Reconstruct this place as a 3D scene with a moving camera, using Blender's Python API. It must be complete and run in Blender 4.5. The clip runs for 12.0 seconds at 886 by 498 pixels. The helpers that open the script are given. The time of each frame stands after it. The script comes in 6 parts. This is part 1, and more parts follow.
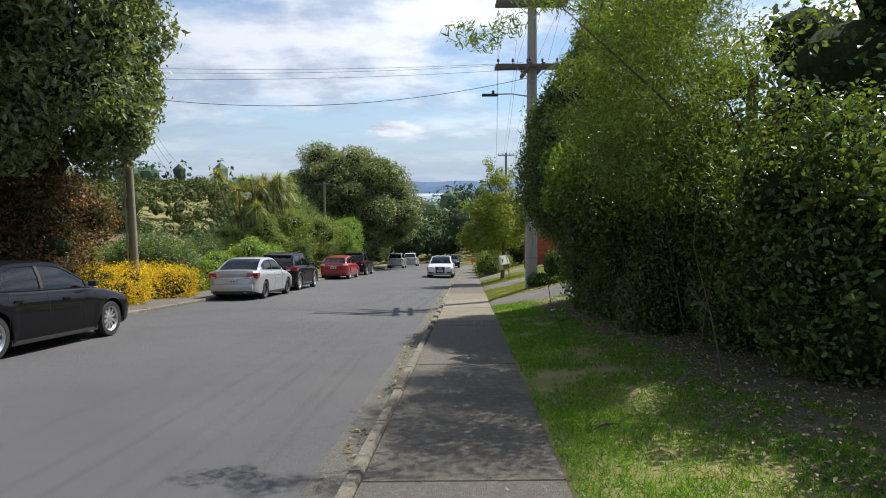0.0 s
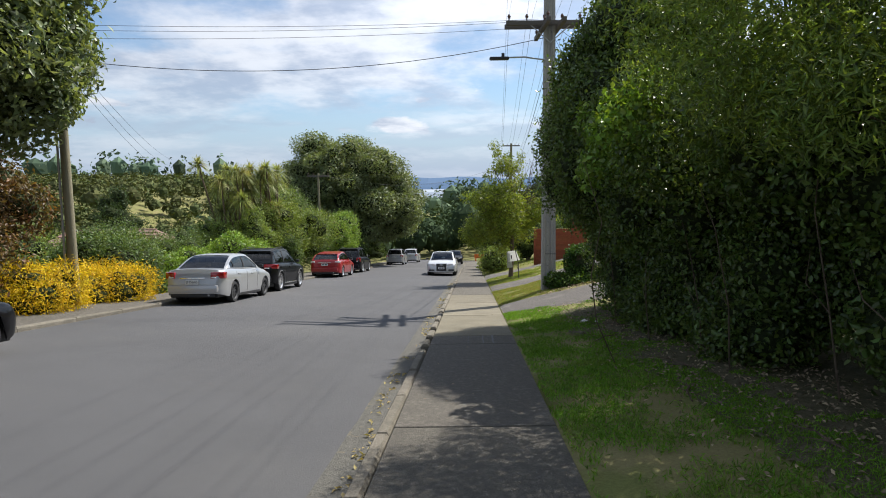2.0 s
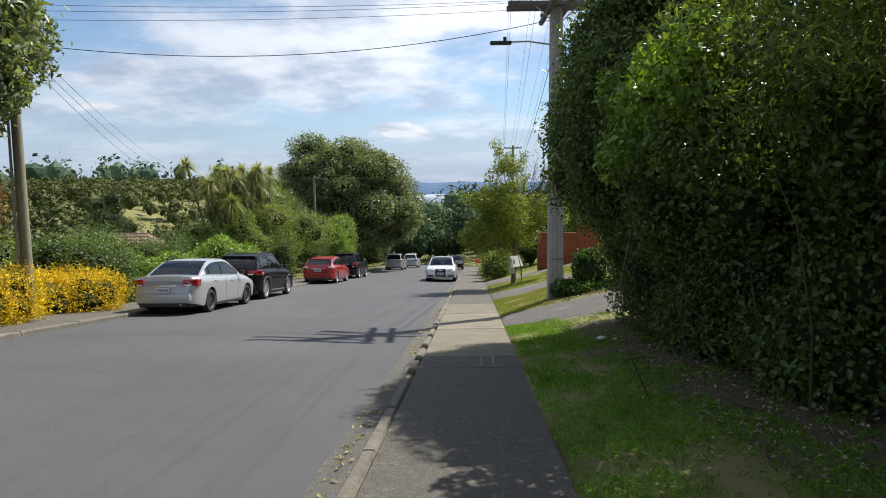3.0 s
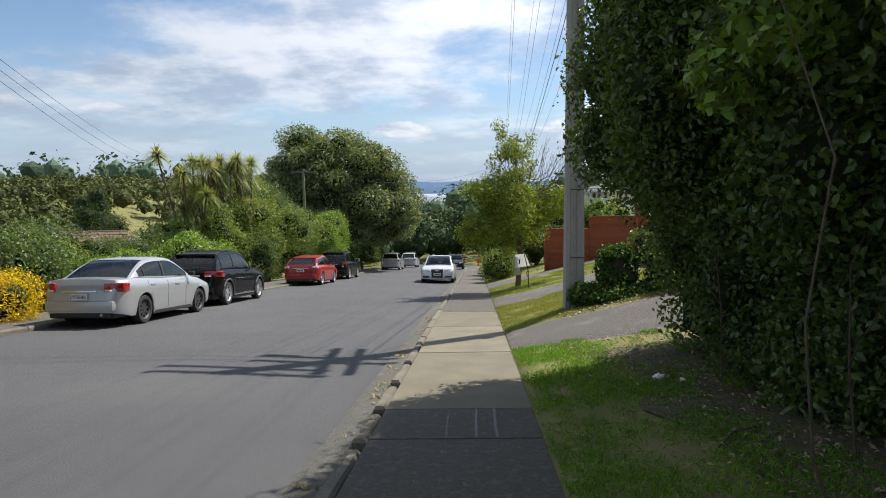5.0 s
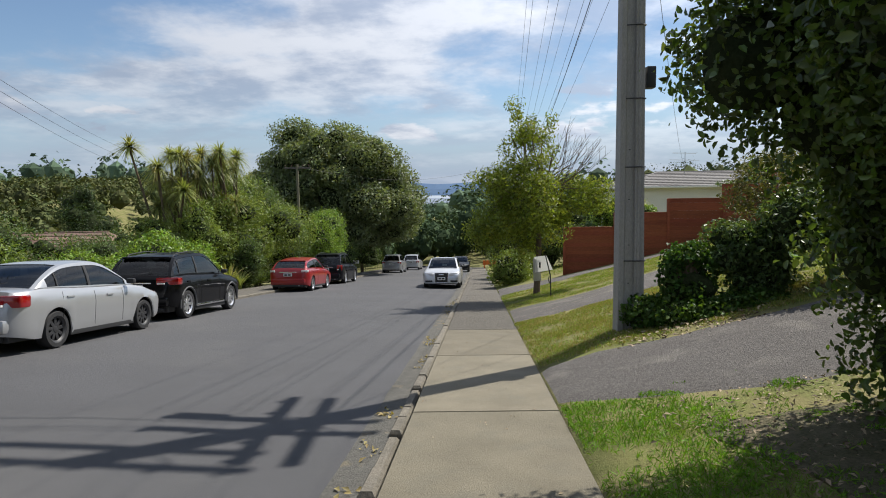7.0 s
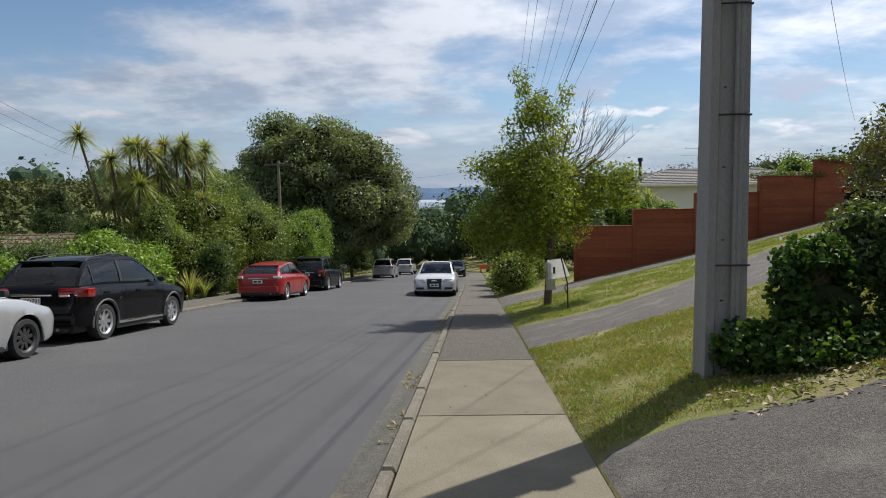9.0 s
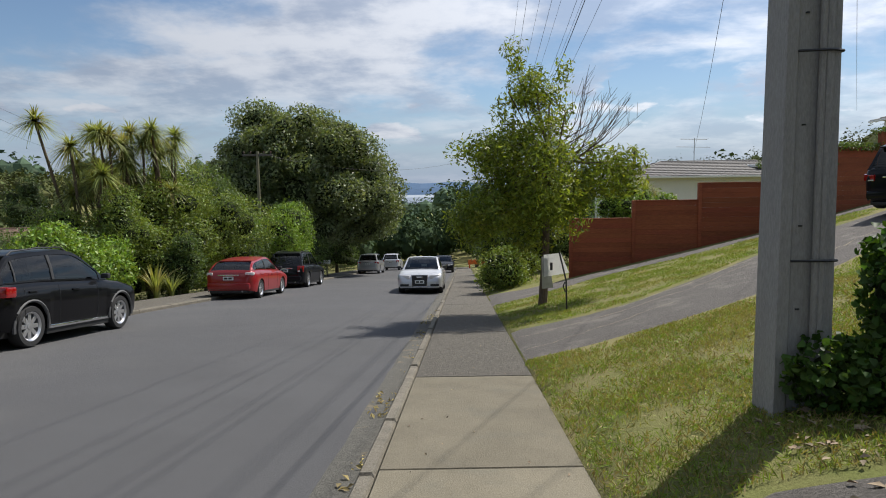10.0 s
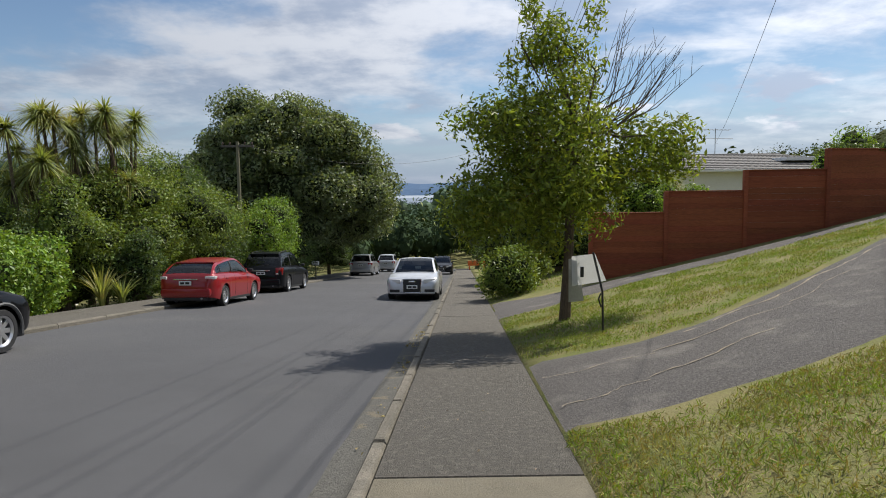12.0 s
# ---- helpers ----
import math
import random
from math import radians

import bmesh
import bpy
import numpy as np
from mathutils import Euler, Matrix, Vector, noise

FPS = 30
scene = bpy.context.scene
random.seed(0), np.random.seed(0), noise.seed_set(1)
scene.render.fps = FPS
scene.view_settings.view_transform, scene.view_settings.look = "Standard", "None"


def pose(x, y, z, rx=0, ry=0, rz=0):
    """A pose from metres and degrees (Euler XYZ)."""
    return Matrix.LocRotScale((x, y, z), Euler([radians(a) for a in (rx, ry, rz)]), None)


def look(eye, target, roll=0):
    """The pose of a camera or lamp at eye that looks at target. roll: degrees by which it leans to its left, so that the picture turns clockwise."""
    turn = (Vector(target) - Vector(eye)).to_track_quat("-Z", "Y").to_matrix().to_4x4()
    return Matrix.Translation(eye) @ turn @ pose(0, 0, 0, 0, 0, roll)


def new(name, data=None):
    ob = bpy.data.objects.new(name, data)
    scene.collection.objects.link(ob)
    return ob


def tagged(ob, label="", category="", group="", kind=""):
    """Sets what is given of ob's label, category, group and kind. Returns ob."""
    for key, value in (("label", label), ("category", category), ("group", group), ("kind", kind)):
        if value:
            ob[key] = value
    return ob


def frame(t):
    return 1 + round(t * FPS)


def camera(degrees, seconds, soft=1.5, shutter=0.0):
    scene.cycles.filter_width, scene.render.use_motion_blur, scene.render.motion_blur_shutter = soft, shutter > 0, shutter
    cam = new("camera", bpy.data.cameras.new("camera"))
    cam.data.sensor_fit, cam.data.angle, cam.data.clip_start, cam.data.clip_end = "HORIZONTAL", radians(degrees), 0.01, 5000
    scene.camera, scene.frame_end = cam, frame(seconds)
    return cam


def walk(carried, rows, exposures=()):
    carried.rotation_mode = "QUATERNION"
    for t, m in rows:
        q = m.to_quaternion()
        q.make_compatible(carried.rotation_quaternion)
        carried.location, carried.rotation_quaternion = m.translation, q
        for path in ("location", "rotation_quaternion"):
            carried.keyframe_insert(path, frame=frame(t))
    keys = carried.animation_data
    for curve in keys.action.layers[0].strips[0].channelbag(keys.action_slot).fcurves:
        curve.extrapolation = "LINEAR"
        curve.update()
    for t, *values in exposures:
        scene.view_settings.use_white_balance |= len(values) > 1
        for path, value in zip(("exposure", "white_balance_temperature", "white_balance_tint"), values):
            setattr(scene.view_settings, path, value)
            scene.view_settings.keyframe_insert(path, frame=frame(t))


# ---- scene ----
cam = camera(69.9, 12.0, soft=1.0)
METRES, EYE = 20.0, 1.5
ROWS = [
    (0.0, 0.0, 0.0, 0.0, -0.06, -5.54, 0.57),
    (0.5, -0.0011, 0.042, -0.0047, 0.08, -5.26, 0.6),
    (1.0, 0.0007, 0.0832, -0.01, 0.03, -5.63, 0.74),
    (1.5, 0.0002, 0.125, -0.0137, 0.26, -6.27, 0.58),
    (2.0, 0.0033, 0.1653, -0.0184, 0.17, -5.9, 0.69),
    (2.5, 0.0058, 0.2067, -0.0226, 0.41, -5.56, 0.63),
    (3.0, 0.0103, 0.2476, -0.0271, 0.32, -5.46, 0.72),
    (5.0, 0.0224, 0.4134, -0.0468, 0.51, -5.5, 0.74),
    (5.5, 0.021, 0.4564, -0.0511, 0.64, -5.33, 0.74),
    (6.0, 0.0201, 0.4977, -0.0562, 0.67, -5.2, 0.85),
    (6.5, 0.0184, 0.5398, -0.0596, 0.75, -5.22, 0.87),
    (7.0, 0.0186, 0.5803, -0.0637, 0.86, -5.34, 0.87),
    (9.0, 0.0208, 0.7488, -0.0825, 0.44, -4.96, 0.92),
    (9.5, 0.0235, 0.789, -0.0866, 0.17, -4.99, 0.9),
    (10.0, 0.0258, 0.8289, -0.0914, -0.56, -5.41, 0.84),
    (10.5, 0.0253, 0.8721, -0.0965, -0.65, -5.5, 0.75),
    (11.0, 0.0285, 0.9141, -0.1012, -0.72, -5.4, 0.73),
    (11.5, 0.0294, 0.9521, -0.1044, -0.67, -5.28, 0.81),
    (12.0, 0.033, 0.9924, -0.1081, -0.58, -5.35, 0.74),
]
walk(cam, [(t, pose(METRES * x, METRES * y, EYE + METRES * z, 90 + pitch, roll, yaw)) for t, x, y, z, yaw, pitch, roll in ROWS],
     [(0.0, 0.60), (3.0, 0.62), (5.5, 0.52), (7.0, 0.35), (9.0, 0.22), (12.0, 0.18)])

# ---- sky, clouds and sun ----
SUN_WAY = Vector((0.568, 0.513, 1.0)).normalized()
world = bpy.data.worlds.new("sky")
scene.world = world
world.use_nodes = True
wn, wl = world.node_tree.nodes, world.node_tree.links
wn.clear()


def wnode(kind, **values):
    n = wn.new(kind)
    for key, value in values.items():
        n.inputs[key].default_value = value
    return n


sky = wn.new("ShaderNodeTexSky")
sky.sky_type = "NISHITA"
sky.sun_disc = False
sky.sun_elevation = math.asin(SUN_WAY.z)
sky.sun_rotation = math.atan2(SUN_WAY.x, SUN_WAY.y)
sky.altitude, sky.air_density, sky.dust_density, sky.ozone_density = 60, 1.0, 0.2, 3.0
coord = wn.new("ShaderNodeTexCoord")
split = wn.new("ShaderNodeSeparateXYZ")
wl.new(coord.outputs["Generated"], split.inputs[0])


def wmath(op, a, b=None, clamp=False):
    n = wn.new("ShaderNodeMath")
    n.operation, n.use_clamp = op, clamp
    for slot, v in ((0, a), (1, b)):
        if v is None:
            continue
        if isinstance(v, (int, float)):
            n.inputs[slot].default_value = v
        else:
            wl.new(v, n.inputs[slot])
    return n.outputs[0]


# the cloud sheet lies on a flat layer overhead, so that it flattens towards the horizon
height = wmath("MAXIMUM", split.outputs["Z"], 0.0)
flat = wmath("ADD", height, 0.17)
plane = wn.new("ShaderNodeCombineXYZ")
wl.new(wmath("DIVIDE", split.outputs["X"], flat), plane.inputs[0])
wl.new(wmath("DIVIDE", split.outputs["Y"], flat), plane.inputs[1])


def wnoise(scale, detail, rough, offset, distort=0.0):
    shift = wn.new("ShaderNodeVectorMath")
    shift.operation = "ADD"
    wl.new(plane.outputs[0], shift.inputs[0])
    shift.inputs[1].default_value = offset
    n = wnode("ShaderNodeTexNoise", Scale=scale, Detail=detail, Roughness=rough, Distortion=distort)
    wl.new(shift.outputs[0], n.inputs["Vector"])
    return n.outputs["Fac"]


def wramp(fac, a, b):
    n = wn.new("ShaderNodeMapRange")
    n.interpolation_type = "SMOOTHSTEP"
    n.inputs["From Min"].default_value, n.inputs["From Max"].default_value = a, b
    wl.new(fac, n.inputs["Value"])
    return n.outputs["Result"]


sheet = wramp(wnoise(0.85, 9, 0.58, (4.4, 2.6, 0.0), 0.25), 0.43, 0.585)
puffs = wramp(wnoise(1.5, 6, 0.55, (7.3, 2.2, 0.0)), 0.50, 0.64)
thick = wmath("MAXIMUM", wmath("MULTIPLY", sheet, 0.86), wmath("MULTIPLY", puffs, 0.6))
shade = wramp(wnoise(1.7, 8, 0.6, (11.0, 5.0, 0.0)), 0.39, 0.60)
# small heaped clouds low over the horizon
squash = wn.new("ShaderNodeVectorMath")
squash.operation = "MULTIPLY"
wl.new(coord.outputs["Generated"], squash.inputs[0])
squash.inputs[1].default_value = (7.0, 7.0, 20.0)
heap = wnode("ShaderNodeTexNoise", Scale=1.0, Detail=7, Roughness=0.52)
wl.new(squash.outputs[0], heap.inputs["Vector"])
window = wmath("MULTIPLY", wramp(split.outputs["Z"], 0.055, 0.085), wramp(split.outputs["Z"], 0.20, 0.13))
heaps = wmath("MULTIPLY", wramp(heap.outputs["Fac"], 0.54, 0.62), window)
haze = wramp(height, 0.20, 0.0)
# the cloud brightens towards the sun, which stands high above the view
toward = wn.new("ShaderNodeVectorMath")
toward.operation = "DOT_PRODUCT"
wl.new(coord.outputs["Generated"], toward.inputs[0])
toward.inputs[1].default_value = SUN_WAY
glow = wmath("ADD", 1.0, wmath("MULTIPLY", wmath("POWER", wmath("MAXIMUM", toward.outputs["Value"], 0.0), 3.0), 2.0))
tone = wn.new("ShaderNodeMix")
tone.data_type = "RGBA"
tone.inputs["A"].default_value, tone.inputs["B"].default_value = (3.3, 3.8, 4.8, 1), (6.3, 6.5, 7.0, 1)
wl.new(shade, tone.inputs["Factor"])
mixed = wn.new("ShaderNodeMix")
mixed.data_type = "RGBA"
wl.new(wmath("MAXIMUM", wmath("MULTIPLY", thick, wmath("SUBTRACT", 1.0, wmath("MULTIPLY", haze, 0.75))), wmath("MULTIPLY", heaps, 0.9)), mixed.inputs["Factor"])
low = wn.new("ShaderNodeMix")
low.data_type = "RGBA"
wl.new(wmath("MULTIPLY", wramp(height, 0.16, 0.0), 0.9), low.inputs["Factor"])
wl.new(sky.outputs[0], low.inputs["A"])
low.inputs["B"].default_value = (3.1, 3.95, 5.5, 1)
lit = wn.new("ShaderNodeVectorMath")
lit.operation = "SCALE"
wl.new(tone.outputs["Result"], lit.inputs[0])
wl.new(glow, lit.inputs["Scale"])
wl.new(low.outputs["Result"], mixed.inputs["A"])
wl.new(lit.outputs[0], mixed.inputs["B"])
back = wnode("ShaderNodeBackground", Strength=0.085)
wl.new(mixed.outputs["Result"], back.inputs["Color"])
wout = wn.new("ShaderNodeOutputWorld")
wl.new(back.outputs[0], wout.inputs["Surface"])

sun = new("sun", bpy.data.lights.new("sun", "SUN"))
sun.data.energy, sun.data.angle, sun.data.color = 5.0, radians(0.55), (1.0, 0.95, 0.87)
sun.matrix_world = look((0, 0, 60), Vector((0, 0, 60)) - SUN_WAY)

# ---- materials ----
def material(name, base, other=None, rough=0.7, metal=0.0, scale=6.0, grain=60.0, bump=0.0, amount=0.5, island=0.0, piece=0.0,
             spec=0.5, leaf=0.0, coat=0.0, bump_scale=None, low=0.35, high=0.68, third=None, third_scale=0.8, third_low=0.5, third_high=0.62, stretch=None):
    """A procedural surface: base and other mixed by noise at two scales, a third colour in patches, fine relief."""
    m = bpy.data.materials.new(name)
    m.use_nodes = True
    nodes, links = m.node_tree.nodes, m.node_tree.links
    bsdf = nodes["Principled BSDF"]
    out = nodes["Material Output"]
    where = nodes.new("ShaderNodeNewGeometry").outputs["Position"]
    if stretch:
        mp = nodes.new("ShaderNodeVectorMath")
        mp.operation = "MULTIPLY"
        links.new(where, mp.inputs[0])
        mp.inputs[1].default_value = stretch
        where = mp.outputs[0]

    def noise_at(s, detail=4.0, rough_=0.6):
        n = nodes.new("ShaderNodeTexNoise")
        n.inputs["Scale"].default_value, n.inputs["Detail"].default_value, n.inputs["Roughness"].default_value = s, detail, rough_
        links.new(where, n.inputs["Vector"])
        return n.outputs["Fac"]

    def ramp(fac, a, b, to=1.0):
        n = nodes.new("ShaderNodeMapRange")
        n.inputs["From Min"].default_value, n.inputs["From Max"].default_value, n.inputs["To Max"].default_value = a, b, to
        links.new(fac, n.inputs["Value"])
        return n.outputs["Result"]

    def blend(fac, a, b, kind="MIX"):
        n = nodes.new("ShaderNodeMix")
        n.data_type, n.blend_type = "RGBA", kind
        for slot, v in (("Factor", fac), ("A", a), ("B", b)):
            if isinstance(v, (int, float)):
                n.inputs[slot].default_value = v
            elif isinstance(v, tuple):
                n.inputs[slot].default_value = (*v[:3], 1)
            else:
                links.new(v, n.inputs[slot])
        return n.outputs["Result"]

    other = other or tuple(c * 0.7 for c in base)
    colour = blend(ramp(noise_at(scale), low, high, amount * 1.6), base, other)
    if third:
        colour = blend(ramp(noise_at(third_scale, 6.0), third_low, third_high), colour, third)
    fine = noise_at(grain, 3.0, 0.7)
    colour = blend(amount * 0.6, colour, blend(ramp(fine, 0.3, 0.7), tuple(c * 0.55 for c in base), tuple(min(1, c * 1.4) for c in base)))
    if island or piece:
        vary = nodes.new("ShaderNodeNewGeometry").outputs["Random Per Island"] if island else nodes.new("ShaderNodeObjectInfo").outputs["Random"]
        much = island or piece
        hsv = nodes.new("ShaderNodeHueSaturation")
        links.new(colour, hsv.inputs["Color"])
        links.new(ramp(vary, 0.0, 1.0), hsv.inputs["Value"])
        val = nodes.new("ShaderNodeMapRange")
        val.inputs["To Min"].default_value, val.inputs["To Max"].default_value = 1 - much, 1 + much
        links.new(vary, val.inputs["Value"])
        links.new(val.outputs["Result"], hsv.inputs["Value"])
        hue = nodes.new("ShaderNodeMapRange")
        hue.inputs["To Min"].default_value, hue.inputs["To Max"].default_value = 0.5 - much * 0.05, 0.5 + much * 0.03
        wob = nodes.new("ShaderNodeMath")
        wob.operation = "PINGPONG"
        links.new(vary, wob.inputs[0])
        wob.inputs[1].default_value = 0.13
        links.new(ramp(wob.outputs[0], 0.0, 0.13), hue.inputs["Value"])
        links.new(hue.outputs["Result"], hsv.inputs["Hue"])
        colour = hsv.outputs["Color"]
    links.new(colour, bsdf.inputs["Base Color"])
    bsdf.inputs["Roughness"].default_value, bsdf.inputs["Metallic"].default_value = rough, metal
    bsdf.inputs["Specular IOR Level"].default_value = spec
    bsdf.inputs["Coat Weight"].default_value = coat
    bsdf.inputs["Coat Roughness"].default_value = 0.04
    if bump:
        b = nodes.new("ShaderNodeBump")
        b.inputs["Strength"].default_value, b.inputs["Distance"].default_value = min(1, bump), 0.02
        links.new(noise_at(bump_scale or grain, 5.0, 0.7), b.inputs["Height"])
        links.new(b.outputs[0], bsdf.inputs["Normal"])
    if leaf:
        thin = nodes.new("ShaderNodeBsdfTranslucent")
        links.new(blend(1.0, colour, (1.0, 0.95, 0.35), "MULTIPLY"), thin.inputs["Color"])
        mix = nodes.new("ShaderNodeMixShader")
        mix.inputs[0].default_value = leaf
        links.new(bsdf.outputs[0], mix.inputs[1])
        links.new(thin.outputs[0], mix.inputs[2])
        links.new(mix.outputs[0], out.inputs["Surface"])
    return m


def glass(name, tint):
    m = bpy.data.materials.new(name)
    m.use_nodes = True
    nodes, links = m.node_tree.nodes, m.node_tree.links
    nodes.remove(nodes["Principled BSDF"])
    clear, gloss, fres, mix = (nodes.new("ShaderNodeBsdf" + k) if k in ("Transparent", "Glossy") else nodes.new("ShaderNode" + k)
                               for k in ("Transparent", "Glossy", "Fresnel", "MixShader"))
    clear.inputs["Color"].default_value = (*tint, 1)
    gloss.inputs["Roughness"].default_value = 0.02
    fres.inputs["IOR"].default_value = 1.55
    links.new(fres.outputs[0], mix.inputs[0])
    links.new(clear.outputs[0], mix.inputs[1])
    links.new(gloss.outputs[0], mix.inputs[2])
    links.new(mix.outputs[0], nodes["Material Output"].inputs["Surface"])
    return m


ASPHALT = material("road_asphalt", (0.088, 0.088, 0.092), (0.068, 0.068, 0.071), 0.85, scale=0.5, grain=260, bump=0.5, amount=0.5, spec=0.25, third=(0.115, 0.113, 0.112), third_scale=0.25, third_low=0.52, third_high=0.72)
DRIVE = material("driveway_asphalt", (0.150, 0.138, 0.127), (0.045, 0.042, 0.040), 0.9, scale=38, grain=70, low=0.40, high=0.60, bump=1.0, amount=1.0, spec=0.2, third=(0.24, 0.22, 0.19), third_scale=1.3, third_low=0.55, third_high=0.70, bump_scale=70)
CONCRETE = material("path_concrete", (0.190, 0.170, 0.125), (0.125, 0.112, 0.082), 0.9, scale=1.7, grain=90, bump=0.5, amount=0.7, piece=0.10, spec=0.25, third=(0.13, 0.125, 0.10), third_scale=2.6, third_low=0.52, third_high=0.72)
OLD_CONCRETE = material("lichen_stained_concrete", (0.150, 0.138, 0.118), (0.085, 0.079, 0.070), 0.95, scale=24.0, grain=110, bump=1.0, amount=1.0, piece=0.10, spec=0.2, third=(0.215, 0.20, 0.17), third_scale=16.0, third_low=0.55, third_high=0.64)
KERB = material("weathered_kerb_concrete", (0.205, 0.185, 0.15), (0.12, 0.112, 0.092), 0.95, scale=4, grain=60, bump=1.0, amount=0.9, piece=0.12, spec=0.2, third=(0.10, 0.095, 0.08), third_scale=5, bump_scale=35)
GRAVEL = material("channel_grit", (0.135, 0.13, 0.115), (0.085, 0.082, 0.075), 0.95, scale=14, grain=60, bump=1.0, amount=1.0, spec=0.2, third=(0.25, 0.20, 0.12), third_scale=3, third_low=0.60, third_high=0.66)
SOIL = material("soil_and_grass_ground", (0.15, 0.165, 0.055), (0.21, 0.18, 0.085), 0.95, scale=1.4, grain=40, bump=0.8, amount=0.8, spec=0.1, third=(0.27, 0.215, 0.12), third_scale=0.7, third_low=0.48, third_high=0.58)
LITTER = material("bare_soil", (0.15, 0.13, 0.085), (0.065, 0.075, 0.035), 0.95, scale=9, grain=50, bump=1.0, amount=0.9, spec=0.1)
GRASS = material("grass_blades", (0.19, 0.29, 0.045), (0.30, 0.35, 0.08), 0.6, scale=1.3, grain=6, amount=0.6, island=0.42, spec=0.25, leaf=0.35, third=(0.44, 0.36, 0.19), third_scale=0.9, third_low=0.52, third_high=0.66)
GREENGRASS = material("lush_grass_blades", (0.16, 0.33, 0.035), (0.11, 0.23, 0.03), 0.55, scale=1.3, grain=6, amount=0.6, island=0.4, spec=0.25, leaf=0.4, third=(0.28, 0.27, 0.11), third_scale=0.8, third_low=0.56, third_high=0.7)
DRYGRASS = material("straw_blades", (0.36, 0.29, 0.12), (0.26, 0.22, 0.09), 0.7, amount=0.5, island=0.3, leaf=0.3)
BARK = material("bark", (0.16, 0.12, 0.085), (0.075, 0.058, 0.045), 0.95, scale=9, grain=45, bump=1.0, amount=0.9, stretch=(1, 1, 0.25), spec=0.15)
# near-black green for the crown cores: the shade between leaves, put into the colour
CROWNSHADE = material("dark_crown_shade", (0.036, 0.046, 0.020), (0.020, 0.028, 0.012), 0.95, scale=6, grain=25, bump=1.0, amount=0.9, spec=0.05)
POLEWOOD = material("weathered_pole_timber", (0.22, 0.20, 0.13), (0.13, 0.12, 0.08), 0.9, scale=4, grain=50, bump=0.5, stretch=(1, 1, 0.1))
POLECONC = material("grey_pole_concrete", (0.34, 0.33, 0.31), (0.25, 0.24, 0.23), 0.85, scale=2.5, grain=80, bump=0.35, amount=0.6, spec=0.3, third=(0.18, 0.175, 0.165), third_scale=2.2, third_low=0.60, third_high=0.72, stretch=(1, 1, 0.25))
STEEL = material("galvanised_steel", (0.42, 0.43, 0.44), (0.33, 0.34, 0.35), 0.45, 0.8, amount=0.4)
CABLE = material("black_cable", (0.02, 0.02, 0.022), rough=0.6, amount=0.2)
ARMWOOD = material("grey_crossarm_timber", (0.13, 0.115, 0.10), (0.08, 0.07, 0.06), 0.9, bump=0.4, stretch=(0.2, 1, 1))
CERAMIC = material("brown_insulator_glaze", (0.11, 0.06, 0.04), rough=0.2, amount=0.2)
FENCE = material("red_brown_stained_boards", (0.30, 0.088, 0.038), (0.20, 0.056, 0.026), 0.7, scale=3, grain=40, bump=0.4, amount=0.7, piece=0.14, stretch=(0.15, 1, 1), spec=0.25)
WEATHERBOARD = material("white_painted_weatherboard", (0.78, 0.78, 0.74), (0.70, 0.70, 0.66), 0.55, scale=1.2, grain=30, amount=0.35)
ROOFTILE = material("grey_concrete_roof_tile", (0.17, 0.16, 0.15), (0.11, 0.105, 0.10), 0.85, scale=3, grain=40, bump=0.4, amount=0.7, piece=0.18, island=0.0)
REDROOF = material("brown_roof_tile", (0.20, 0.12, 0.09), (0.13, 0.085, 0.07), 0.85, scale=3, grain=40, bump=0.4, amount=0.7, piece=0.18)
PANE = glass("window_glass", (0.30, 0.33, 0.34))
CARGLASS = glass("tinted_car_glass", (0.22, 0.25, 0.26))
WHITEBOARD = material("white_sign_plastic", (0.80, 0.80, 0.78), (0.72, 0.72, 0.70), 0.4, amount=0.3)
BLACKMETAL = material("black_painted_metal", (0.02, 0.02, 0.02), rough=0.45, amount=0.3)


def leaves(name, base, other, **more):
    settings = dict(rough=0.42, scale=1.1, grain=9, amount=0.6, island=0.5, spec=0.3, leaf=0.42)
    settings.update(more)
    return material(name, base, other, **settings)


HEDGE = leaves("glossy_hedge_leaves", (0.115, 0.180, 0.042), (0.070, 0.115, 0.032), rough=0.34, spec=0.5, leaf=0.42, island=0.55)
FEATHER = leaves("feathery_yellow_green_leaves", (0.17, 0.245, 0.055), (0.115, 0.18, 0.042), leaf=0.45)
DARKLEAF = leaves("dark_evergreen_leaves", (0.095, 0.155, 0.050), (0.135, 0.190, 0.075))
GREYLEAF = leaves("grey_green_leaves", (0.185, 0.235, 0.115), (0.115, 0.165, 0.062), third=(0.28, 0.31, 0.20), third_scale=1.3, third_low=0.54, third_high=0.7, spec=0.5)
MIDLEAF = leaves("mid_green_leaves", (0.195, 0.265, 0.065), (0.115, 0.185, 0.048))
BRIGHTLEAF = leaves("fresh_green_leaves", (0.202, 0.326, 0.054), (0.139, 0.232, 0.046), leaf=0.38)
LIMELEAF = leaves("yellow_green_leaves", (0.235, 0.295, 0.05), (0.12, 0.19, 0.038), leaf=0.5, third=(0.36, 0.33, 0.04), third_scale=1.0, third_low=0.57, third_high=0.68)
YELLOWLEAF = leaves("golden_heath_leaves", (0.72, 0.50, 0.012), (0.52, 0.44, 0.02), leaf=0.35, rough=0.6)
COPPERLEAF = leaves("copper_tinted_leaves", (0.139, 0.090, 0.046), (0.093, 0.116, 0.043), third=(0.264, 0.132, 0.046), third_scale=1.6)
